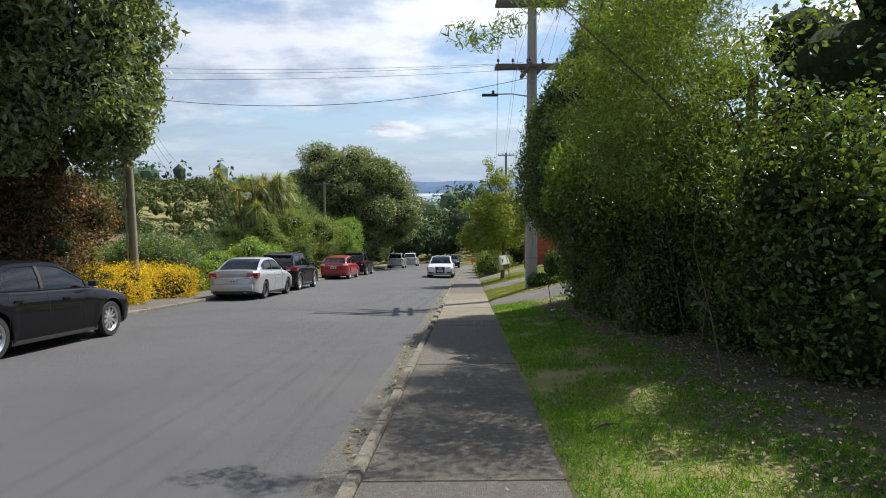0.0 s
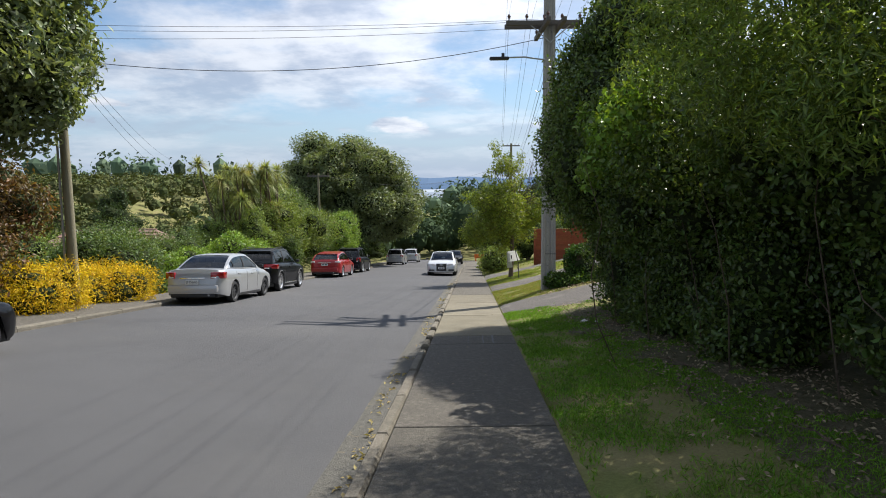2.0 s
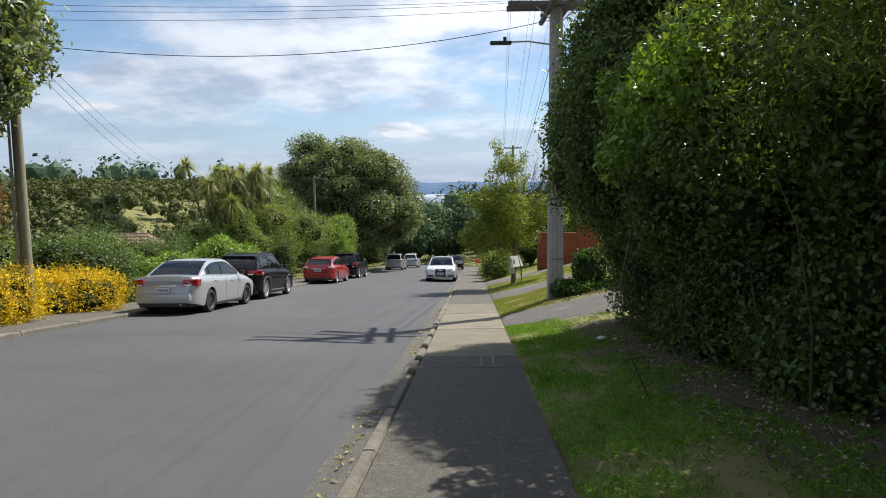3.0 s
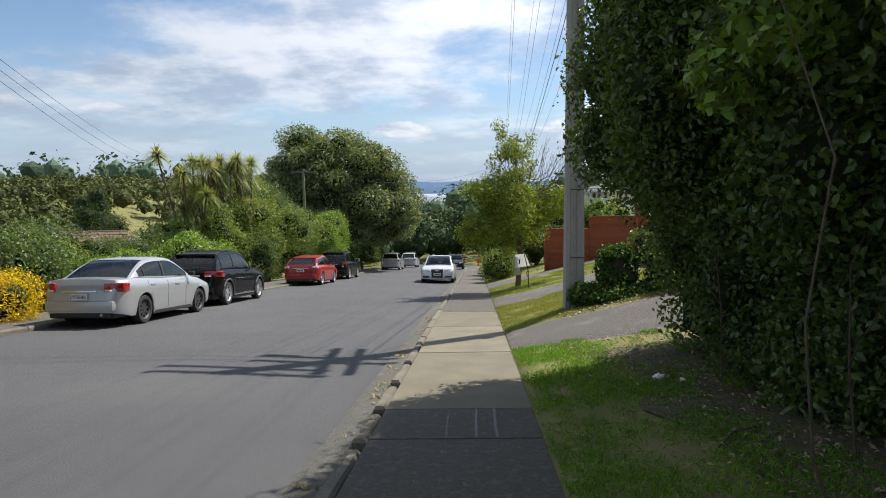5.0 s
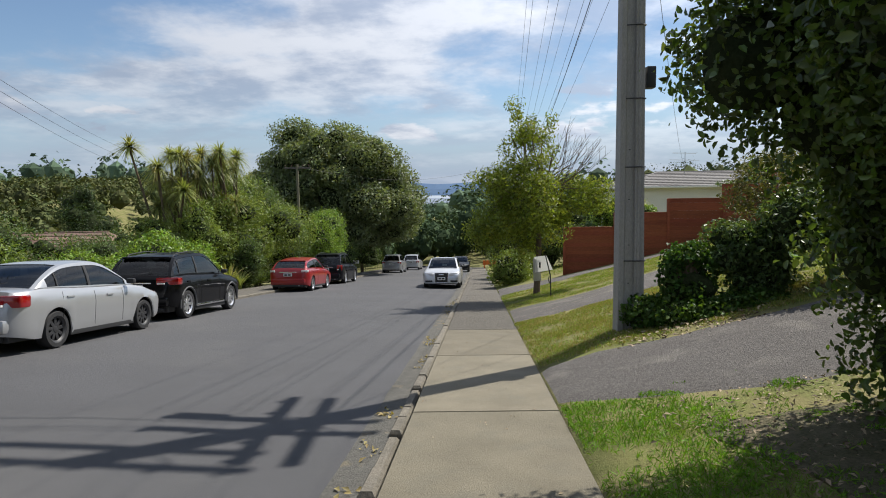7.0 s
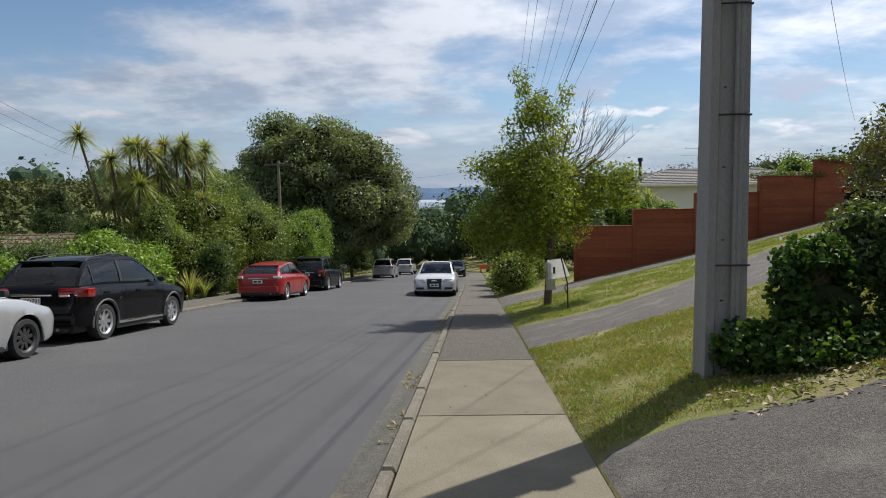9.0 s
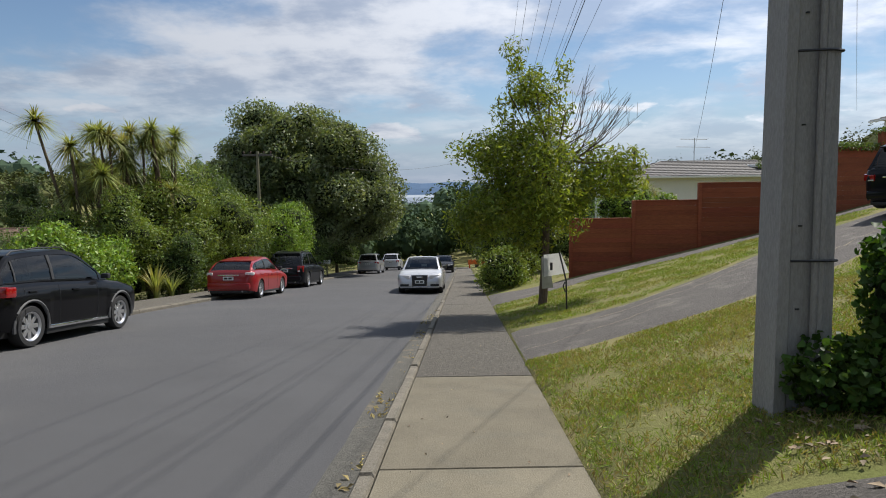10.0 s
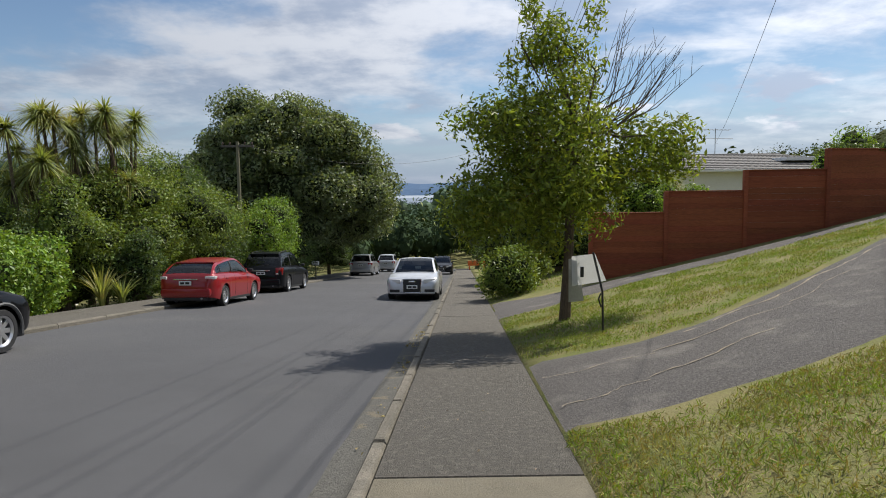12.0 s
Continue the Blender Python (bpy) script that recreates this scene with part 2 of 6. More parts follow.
PALMLEAF = leaves("cabbage_tree_blades", (0.310, 0.357, 0.132), (0.186, 0.256, 0.078), third=(0.465, 0.388, 0.171), third_scale=0.9)
CONIFER = leaves("dark_conifer_needles", (0.046, 0.081, 0.034), (0.070, 0.109, 0.039))
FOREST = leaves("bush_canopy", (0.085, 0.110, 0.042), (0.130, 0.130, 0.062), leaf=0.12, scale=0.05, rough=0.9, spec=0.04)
# bush canopy again for far off, with haze painted in as a bluer tone
HAZEFOREST = leaves("haze_tinted_bush_canopy", (0.085, 0.132, 0.085), (0.116, 0.155, 0.096), leaf=0.05, scale=0.02, rough=0.9, spec=0.05)
DEADLEAF = material("fallen_dry_leaves", (0.30, 0.24, 0.15), (0.16, 0.11, 0.07), 0.8, island=0.45, amount=0.5)

VALLEYLEAF = leaves("valley_bush_leaves", (0.048, 0.078, 0.040), (0.070, 0.100, 0.050), leaf=0.1, rough=0.9, spec=0.03, scale=0.08, island=0.3)

# ---- building tools ----
def smooth(a, b, t):
    t = min(1.0, max(0.0, (t - a) / (b - a)))
    return t * t * (3 - 2 * t)


def link(name, mesh, mat, parent=None, label=""):
    ob = new(name, mesh)
    if mat is not None and not mesh.materials:
        mesh.materials.append(mat)
    if parent is not None:
        ob.parent = parent
    return tagged(ob, label)


def part(name, bm, mat, parent, label="", sharp=35.0):
    """One mesh object out of a bmesh, under a thing or a part."""
    mesh = bpy.data.meshes.new(name)
    bm.to_mesh(mesh)
    bm.free()
    if sharp:
        mesh.shade_smooth()
        mesh.set_sharp_from_angle(angle=radians(sharp))
    return link(name, mesh, mat, parent, label)


def thing(name, m, label, category, group="", kind=""):
    """An empty at the base of a thing, to which its parts belong."""
    ob = new(name)
    ob.empty_display_size = 0.2
    ob.matrix_world = m
    return tagged(ob, label, category, group, kind)


def box(bm, lo, hi, bevel=0.0, m=None):
    made = bmesh.ops.create_cube(bm, size=1.0)["verts"]
    size, mid = Vector(hi) - Vector(lo), (Vector(hi) + Vector(lo)) / 2
    for v in made:
        v.co = Vector((v.co.x * size.x, v.co.y * size.y, v.co.z * size.z)) + mid
    if bevel:
        edges = list({e for v in made for e in v.link_edges})
        made = bmesh.ops.bevel(bm, geom=edges, offset=bevel, segments=2, affect="EDGES", profile=0.6)["verts"]
    if m is not None:
        bmesh.ops.transform(bm, matrix=m, verts=made)
    return bm


def tube(bm, points, radii, sides=8, caps=True):
    """A round bar along points."""
    rings = []
    for i, p in enumerate(points):
        p = Vector(p)
        a, b = Vector(points[max(0, i - 1)]), Vector(points[min(len(points) - 1, i + 1)])
        d = (b - a).normalized()
        side = d.cross(Vector((0, 0, 1)) if abs(d.z) < 0.9 else Vector((0, 1, 0))).normalized()
        up = side.cross(d)
        r = radii[i] if isinstance(radii, (list, tuple)) else radii
        rings.append([bm.verts.new(p + r * (math.cos(k * 2 * math.pi / sides) * side + math.sin(k * 2 * math.pi / sides) * up)) for k in range(sides)])
    for a, b in zip(rings, rings[1:]):
        for k in range(sides):
            bm.faces.new((a[k], a[(k + 1) % sides], b[(k + 1) % sides], b[k]))
    if caps:
        bm.faces.new(rings[0][::-1])
        bm.faces.new(rings[-1])
    return bm


def lathe(bm, profile, sides=24, m=None):
    """Turns (radius, x) pairs about the x axis."""
    rings = [[bm.verts.new((x, r * math.cos(k * 2 * math.pi / sides), r * math.sin(k * 2 * math.pi / sides))) for k in range(sides)] for r, x in profile]
    for a, b in zip(rings, rings[1:]):
        for k in range(sides):
            bm.faces.new((a[k], b[k], b[(k + 1) % sides], a[(k + 1) % sides]))
    if m is not None:
        bmesh.ops.transform(bm, matrix=m, verts=[v for ring in rings for v in ring])
    return bm


def grid_mesh(name, xs, ys, height):
    """A sheet over the lines xs(y) and ys, at height(x, y)."""
    verts, faces = [], []
    n = len(xs(ys[0]))
    for y in ys:
        for x in xs(y):
            verts.append((x, y, height(x, y)))
    for j in range(len(ys) - 1):
        for i in range(n - 1):
            a = j * n + i
            faces.append((a, a + 1, a + n + 1, a + n))
    mesh = bpy.data.meshes.new(name)
    mesh.from_pydata(verts, [], faces)
    mesh.shade_smooth()
    return mesh


def leaf_mesh(name, centres, outward, length, width, rng, droop=0.0, spread=1.0, fold=0.25, broad=False):
    """A mesh of many small folded leaves at centres, facing outward with some spread: pointed ones, or broad ones with six corners."""
    n = len(centres)
    nor = outward + rng.normal(0, spread, (n, 3))
    nor /= np.linalg.norm(nor, axis=1, keepdims=True) + 1e-9
    axis = rng.normal(0, 1, (n, 3))
    axis[:, 2] -= droop
    axis -= nor * np.sum(axis * nor, axis=1, keepdims=True)
    axis /= np.linalg.norm(axis, axis=1, keepdims=True) + 1e-9
    side = np.cross(nor, axis)
    size = rng.uniform(0.55, 1.3, (n, 1))
    ln, wd = length * size, width * size
    lift = nor * wd * fold
    if broad:
        bend = nor * ln * rng.uniform(-0.12, 0.04, (n, 1))
        v = np.stack([centres - axis * ln * 0.5, centres - axis * ln * 0.20 + side * wd * 0.44 + lift, centres + axis * ln * 0.18 + side * wd * 0.42 + lift,
                      centres + axis * ln * 0.5 + bend, centres + axis * ln * 0.18 - side * wd * 0.42 + lift, centres - axis * ln * 0.20 - side * wd * 0.44 + lift], axis=1)
        pattern = [0, 1, 2, 0, 2, 3, 0, 3, 4, 0, 4, 5]
    else:
        v = np.stack([centres - axis * ln * 0.5, centres - axis * ln * 0.05 + side * wd * 0.5 + lift, centres + axis * ln * 0.5, centres - axis * ln * 0.05 - side * wd * 0.5 + lift], axis=1)
        pattern = [0, 1, 2, 0, 2, 3]
    corners, faces = v.shape[1], len(pattern) // 3
    mesh = bpy.data.meshes.new(name)
    mesh.vertices.add(corners * n)
    mesh.vertices.foreach_set("co", v.reshape(-1).astype(np.float32))
    base = (np.arange(n) * corners)[:, None]
    idx = (base + np.array(pattern)).reshape(-1)
    mesh.loops.add(3 * faces * n)
    mesh.loops.foreach_set("vertex_index", idx.astype(np.int32))
    mesh.polygons.add(faces * n)
    mesh.polygons.foreach_set("loop_start", (np.arange(faces * n) * 3).astype(np.int32))
    mesh.update(calc_edges=True)
    return mesh


def clumps_points(clumps, count, rng, shell=0.35, hollow=0.42):
    """Leaf places on and under the skins of overlapping clumps (x, y, z, rx, ry, rz), and the way outward."""
    c = np.array(clumps, float)
    area = (c[:, 3] * c[:, 4] + c[:, 4] * c[:, 5] + c[:, 3] * c[:, 5])
    got, ways, need = [], [], count
    for _ in range(3 if hollow else 1):
        n = int(need * 1.25) if hollow else need
        pick = rng.choice(len(c), n, p=area / area.sum())
        d = rng.normal(0, 1, (n, 3))
        d /= np.linalg.norm(d, axis=1, keepdims=True)
        r = 1 - shell * rng.random((n, 1)) ** 1.6 + np.abs(rng.normal(0, 0.15, (n, 1)))
        pts = c[pick, :3] + d * c[pick, 3:6] * r
        out = d / c[pick, 3:6]
        out /= np.linalg.norm(out, axis=1, keepdims=True)
        inner = np.zeros(n, bool)
        small = pts.astype(np.float32)
        for row in (c.astype(np.float32) if hollow else ()):
            q = (small - row[:3]) / row[3:6]
            inner |= np.einsum("ij,ij->i", q, q) < hollow
        got.append(pts[~inner])
        ways.append(out[~inner])
        need -= len(got[-1])
        if need <= 0:
            break
    return np.concatenate(got)[:count], np.concatenate(ways)[:count]


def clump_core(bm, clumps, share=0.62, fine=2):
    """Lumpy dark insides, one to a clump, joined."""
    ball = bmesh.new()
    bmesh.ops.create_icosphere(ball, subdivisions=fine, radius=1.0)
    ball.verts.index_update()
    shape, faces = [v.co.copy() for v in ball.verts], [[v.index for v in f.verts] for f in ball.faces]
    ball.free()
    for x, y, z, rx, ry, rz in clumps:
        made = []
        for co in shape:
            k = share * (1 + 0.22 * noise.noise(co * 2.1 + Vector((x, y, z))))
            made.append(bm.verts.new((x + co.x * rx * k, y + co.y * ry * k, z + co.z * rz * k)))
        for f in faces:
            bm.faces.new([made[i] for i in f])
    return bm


def make_clumps(rng, centre, radii, count, small, floor=None):
    """Clumps of foliage spread through an ellipsoid, with an uneven outline."""
    out = []
    for _ in range(count):
        d = rng.normal(0, 1, 3)
        d /= np.linalg.norm(d)
        r = rng.random() ** 0.33
        p = np.array(centre) + d * np.array(radii) * r * 0.84
        s = small * rng.uniform(0.65, 1.35)
        if floor is not None:
            p[2] = max(p[2], floor + s * 0.6)
        out.append((*p, s * rng.uniform(0.9, 1.25), s * rng.uniform(0.9, 1.25), s * rng.uniform(0.7, 1.0)))
    return out


def plant(name, base, clumps, count, leaf, mat, label, category, seed, trunk=None, limbs=6, core=0.5, shell=0.45, droop=0.3, spread=1.1, bark=None, group="", broad=False, core_top=99.0, hollow=0.45, limb=0.5):
    """A tree or shrub: a tapered trunk with limbs that reach its clumps, and a crown of many small leaves."""
    rng = np.random.default_rng(seed)
    ob = thing(name, pose(*base), label, category, group)
    here = [(c[0] - base[0], c[1] - base[1], c[2] - base[2], *c[3:]) for c in clumps]
    pts, out = clumps_points(here, count, rng, shell, hollow)
    out[:, 2] += 0.35
    crown = link("crown", leaf_mesh("crown", pts, out, leaf[0], leaf[1], rng, droop, spread, broad=broad), mat, ob)
    # solid dark lumps behind the leaves imitate the shade deep in the crown
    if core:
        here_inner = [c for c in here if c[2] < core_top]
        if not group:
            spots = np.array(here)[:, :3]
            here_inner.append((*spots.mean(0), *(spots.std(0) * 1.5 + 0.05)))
        tagged(part("twig_mass", clump_core(bmesh.new(), here_inner, core), CROWNSHADE, crown, "dark core standing for shade inside the crown", sharp=0), kind="stuff")
    if trunk:
        r, top = trunk
        bm = bmesh.new()
        lean = Vector((rng.normal(0, 0.05), rng.normal(0, 0.05), 0)) * top
        line = [Vector((0, 0, -0.15)), Vector((0, 0, 0.02)), Vector((0, 0, top * 0.3)) + lean * 0.4, Vector((0, 0, top * 0.65)) + lean * 0.6, Vector((0, 0, top)) + lean]
        tube(bm, line, [r * 1.5, r * 1.25, r, r * 0.85, r * 0.6], 10)
        order = rng.permutation(len(here))[:limbs]
        for i in order:
            c = Vector(here[i][:3])
            t = rng.uniform(0.35, 0.95)
            start = line[2].lerp(line[4], t)
            mid = start.lerp(c, 0.5) + Vector(rng.normal(0, 0.12, 3)) * (c - start).length
            tube(bm, [start, mid, c], [r * limb, r * limb * 0.6, r * limb * 0.2], 6)
        part("trunk", bm, bark or BARK, ob)
    return ob


# ---- the lie of the land: the street falls at about one in ten, the right side banks up ----
FALL = -0.105
PATH_WIDTH = 1.34
ROAD_WIDTH = 7.9


def kerb_x(y):
    return -0.72 + 0.04 * y if y < 95 else 3.08 - 0.10 * (y - 95) - 0.0018 * (y - 95) ** 2


def street_z(y):
    if y < -60:
        return FALL * -60 - 0.02 * (y + 60)
    if y < 80:
        return FALL * y
    if y < 320:
        return FALL * 80 - 0.105 * (y - 80) - 0.00019 * (y - 80) ** 2 if y < 200 else -23.74 - 16 * smooth(200, 420, y)
    return -23.74 - 16 * smooth(200, 420, y)


def bank(y):
    return 0.08 + 0.15 * smooth(13, 20, y) - 0.13 * smooth(44, 60, y)


def land_z(x, y):
    """The ground's height, with the road's bed as a shallow dip."""
    u = x - kerb_x(y)
    z = street_z(y)
    if u > PATH_WIDTH:
        d = u - PATH_WIDTH
        z += bank(y) * (d if d < 22 else 22 + 10 * (1 - math.exp(-(d - 22) / 14)))
        z += 21 * smooth(36, 140, d) * (1 - 0.6 * smooth(250, 500, y)) * (1 - smooth(700, 1000, y))
    elif u < -ROAD_WIDTH - 2.2:
        d = -u - ROAD_WIDTH - 2.2
        z -= 0.10 * d if d < 25 else 2.5 + 3.0 * smooth(25, 60, d)
        rise = smooth(30, 85, d + 0.5 * max(0, y - 100)) * smooth(40, 110, y) * (1 - smooth(330, 800, y))
        z += (-3.5 + 0.014 * (y - 60) - z) * rise
    return z


def road_z(x, y):
    u = x - kerb_x(y)
    return street_z(y) - 0.09 + 0.10 * smooth(0.4, 3.5, -u)


def ground_sheet_z(x, y):
    u = x - kerb_x(y)
    z = land_z(x, y)
    if -ROAD_WIDTH - 0.3 < u < PATH_WIDTH + 0.02 and y < 140:
        z -= 0.22
    if y > 1150 and y < 3400:
        z -= 8 * smooth(1150, 1300, y) * (1 - smooth(3200, 3400, y))
    if y > 3200:
        z += 6 * smooth(3300, 3500, y)
    return z

# ---- ground, road, pavement ----
GROUND_Y = [-400, -150, -80, -50] + list(range(-40, 0, 4)) + [y * 0.5 for y in range(0, 100)] + list(range(50, 100, 2)) + list(range(100, 220, 6)) + list(range(220, 520, 20)) + list(range(520, 1600, 90)) + list(range(1600, 4900, 110)) + [4900]
SIDE_NEAR = [PATH_WIDTH, PATH_WIDTH + 0.02] + [PATH_WIDTH + 0.4 * k for k in range(1, 45)] + [19.5 + 1.5 * k for k in range(1, 14)] + [45, 55, 70, 90, 120, 160, 220, 320, 480, 700, 1000, 1500, 2300, 3400]
SIDE_FAR = [-3400, -2400, -1600, -1100, -750, -520, -360, -260, -200, -160, -130, -105, -85, -68, -55, -45, -38, -32, -27, -23, -20, -18, -16, -14.5, -13, -12, -11, -ROAD_WIDTH - 2.2, -ROAD_WIDTH - 0.3, -ROAD_WIDTH - 0.28]


def ground_lines(y):
    return [kerb_x(y) + u for u in SIDE_FAR + [-6, -3, 0] + SIDE_NEAR]


tagged(link("ground", grid_mesh("ground", ground_lines, GROUND_Y, ground_sheet_z), SOIL), "mown grass and bare soil on a sloping bank", "ground", kind="structure")

ROAD_Y = list(range(-60, 0, 4)) + list(range(0, 140, 2))
tagged(link("road", grid_mesh("road", lambda y: [kerb_x(y) + u for u in (-ROAD_WIDTH - 0.05, -7, -5.5, -4, -3, -2.2, -1.5, -0.9, -0.36, -0.2)], ROAD_Y, road_z), ASPHALT),
       "smooth grey asphalt road running downhill", "road", kind="structure")
tagged(link("gutter", grid_mesh("gutter", lambda y: [kerb_x(y) + u for u in (-0.40 - 0.02 * noise.noise((y * 1.7, 0, 0)), -0.33, -0.2, -0.08)], [y * 0.5 for y in range(-40, 240)],
            lambda x, y: road_z(x, y) + 0.006 + 0.012 * (noise.noise((x * 5, y * 5, 0)) if x - kerb_x(y) > -0.36 else 0)), GRAVEL),
       "worn concrete gutter with grit and straw", "gutter", kind="structure")


def strip_piece(y0, y1, u0, u1, top, thick, chip=0.006, seed=0):
    """A slab along the street from y0 to y1, its top lifted by top, with eased edges."""
    bm = bmesh.new()
    rng = random.Random(seed)
    outline = []
    for y, u in ((y0, u0), (y0, u1), (y1, u1), (y1, u0)):
        outline.append((kerb_x(y) + u, y, street_z(y) + top))
    mid = Vector((sum(p[0] for p in outline) / 4, sum(p[1] for p in outline) / 4, 0))
    rows = []
    for drop, inset in ((thick, 0.0), (chip * 1.5, 0.0), (0.0, chip)):
        ring = []
        for p in outline:
            q = Vector(p)
            to = Vector((mid.x - q.x, mid.y - q.y, 0))
            step = Vector((math.copysign(inset, to.x), math.copysign(inset, to.y), 0))
            ring.append(bm.verts.new((q.x + step.x, q.y + step.y, q.z - drop + (rng.uniform(-0.002, 0.002) if inset else 0))))
        rows.append(ring)
    for a, b in zip(rows, rows[1:]):
        for k in range(4):
            bm.faces.new((a[k], a[(k + 1) % 4], b[(k + 1) % 4], b[k]))
    bm.faces.new(rows[-1])
    return bm


pavement = tagged(new("pavement"), "narrow concrete footpath with stained and patched slabs", "pavement", kind="structure")
PATH_JOINTS = [-12, -8, -4, 0.2, 4.0, 8.4, 13.0, 13.95, 17.3, 20.6, 23.75, 27.95, 31.2, 34.5, 37.8, 41.1, 44.4, 47.7, 51, 55, 59, 63, 67, 71, 76, 82, 90]
for k, (a, b) in enumerate(zip(PATH_JOINTS, PATH_JOINTS[1:])):
    old = a < 13.5 or 23.5 < a
    part("slab", strip_piece(a + 0.006, b - 0.006, 0.0, PATH_WIDTH + 0.02, 0.0, 0.2, 0.008, k), OLD_CONCRETE if old else CONCRETE, pavement, sharp=20)
near_kerb = tagged(new("kerb"), "low weathered concrete kerb with chipped edges", "kerb", kind="structure")
y = -12.0
k = 0
while y < 90:
    step = 1.35
    worn = 11 < y < 19
    step = 0.62 + 0.25 * math.sin(k * 1.9) if worn else 1.35
    sunk = 0.035 * (1 + math.sin(k * 2.9)) if worn else 0.0
    part("kerbstone", strip_piece(y + (0.03 if worn else 0.004), y + step - 0.006, -0.135 - sunk * 0.3, -0.018 - sunk * 0.6, -0.004 - sunk + 0.006 * math.sin(k * 2.3), 0.25, 0.02, k), KERB, near_kerb, sharp=20)
    y += step
    k += 1
far_kerb = tagged(new("kerb"), "pale weathered kerb on the far side of the street", "kerb", kind="structure")
y = -12.0
while y < 110:
    part("kerbstone", strip_piece(y + 0.004, y + 1.79, -ROAD_WIDTH - 0.16, -ROAD_WIDTH, 0.11, 0.3, 0.02, k), KERB, far_kerb, sharp=20)
    y += 1.8
    k += 1
tagged(link("far_footpath", grid_mesh("far_footpath", lambda y: [kerb_x(y) + u for u in (-ROAD_WIDTH - 2.0, -ROAD_WIDTH - 1.1, -ROAD_WIDTH - 0.16)], list(range(-40, 120, 3)),
            lambda x, y: street_z(y) + 0.105), OLD_CONCRETE), "grey footpath beside the far kerb", "footpath", kind="structure")


def drive_sheet(name, edge_a, edge_b, label, lift=0.03, width_n=8, along=24):
    """A driveway between two edges, each a list of (x, y), laid on the bank."""
    def at(edge, t):
        s = t * (len(edge) - 1)
        i = min(len(edge) - 2, int(s))
        return Vector(edge[i]).lerp(Vector(edge[i + 1]), s - i)
    verts, faces = [], []
    for j in range(along + 1):
        a, b = at(edge_a, j / along), at(edge_b, j / along)
        for i in range(width_n + 1):
            p = a.lerp(b, i / width_n)
            wob = 0.05 * noise.noise((p.x * 1.5, p.y * 1.5, 4)) if i in (0, width_n) else 0
            edge_drop = 0.05 if i in (0, width_n) else 0.0
            if j == 0:
                p.x, wob = kerb_x(p.y) + PATH_WIDTH + 0.016, 0.0
                verts.append((p.x, p.y, street_z(p.y) - 0.003))
                continue
            verts.append((p.x, p.y + wob, land_z(p.x, p.y) + lift - edge_drop + 0.012 * noise.noise((p.x, p.y, 0))))
    n = width_n + 1
    for j in range(along):
        for i in range(width_n):
            q = j * n + i
            faces.append((q, q + 1, q + n + 1, q + n))
    mesh = bpy.data.meshes.new(name)
    mesh.from_pydata(verts, [], faces)
    mesh.shade_smooth()
    return tagged(link(name, mesh, DRIVE), label, "driveway", kind="structure")


drive_sheet("driveway_near", [(1.33, 17.5), (2.2, 17.0), (3.1, 16.75), (6, 16.8), (12, 17.2)], [(1.40, 19.35), (2.2, 19.75), (3.2, 19.6), (6, 19.8), (12, 20.2)], "cracked asphalt driveway crossing beside the hedge")
drive_sheet("driveway_mid", [(1.62, 24.6), (2.5, 24.55), (4.4, 25.0), (6.4, 25.9), (10, 28.6), (15, 32.0), (22, 35.5)], [(1.80, 28.0), (3.1, 27.55), (3.9, 27.8), (6.4, 29.6), (9.6, 32.2), (13.5, 34.2), (22, 38.6)], "worn asphalt driveway climbing the grassy bank", along=40)
drive_sheet("driveway_far", [(1.98, 33.4), (3.2, 33.6), (5.2, 34.3), (7.4, 34.2), (11.5, 35.0), (16, 36.2)], [(2.2, 38.2), (3.4, 36.6), (4.8, 36.2), (7.4, 35.6), (11.5, 35.75), (16, 36.9)], "grey concrete strip climbing along the red fence", along=30)

# bare soil under the hedge, and dirt seams along the worn driveway
tagged(link("bare_ground", grid_mesh("bare_ground", lambda y: [2.25 + 0.35 * noise.noise((0, y * 0.7, 3)) + 0.14 * noise.noise((0, y * 3.1, 5)) + d for d in (0, 0.1, 0.6, 1.2, 2.2, 4.2)], [1.0 + 0.25 * k for k in range(62)],
            lambda x, y: land_z(x, y) + 0.016 + 0.02 * noise.noise((x * 3, y * 3, 1))), LITTER), "bare dark soil under the hedge", "soil", kind="structure")
SEAM = material("pale_dirt", (0.33, 0.28, 0.20), (0.22, 0.18, 0.13), 0.95, scale=9, grain=60, bump=0.8, amount=0.9)


def seam(points, width, seed):
    r = random.Random(seed)
    bm = bmesh.new()
    prev = None
    steps = 16
    for (xa, ya), (xb, yb) in zip(points, points[1:]):
        for k in range(steps + 1):
            t = k / steps
            x, y = xa + (xb - xa) * t, ya + (yb - ya) * t + 0.05 * math.sin(9 * t + seed) + r.uniform(-0.02, 0.02)
            w = width * r.uniform(0.05, 0.6)
            pair = [bm.verts.new((x, y + d, land_z(x, y + d) + 0.036)) for d in (-w, w)]
            if prev:
                bm.faces.new((prev[0], pair[0], pair[1], prev[1]))
            prev = pair
    return tagged(part("dirt_seam", bm, SEAM, None, sharp=0), "pale dirt seam along the cracked driveway", "dirt", kind="structure")


seam([(1.75, 25.3), (2.6, 25.55), (4.2, 26.4)], 0.030, 1)
seam([(1.80, 26.6), (3.0, 26.6), (5.0, 27.5), (6.6, 28.9)], 0.028, 2)
seam([(3.6, 27.3), (5.2, 28.2), (7.0, 29.6), (9.0, 31.2)], 0.055, 3)
seam([(1.66, 24.75), (1.82, 27.9)], 0.020, 4)
seam([(6.0, 26.5), (8.0, 28.2), (10.5, 30.2)], 0.030, 5)

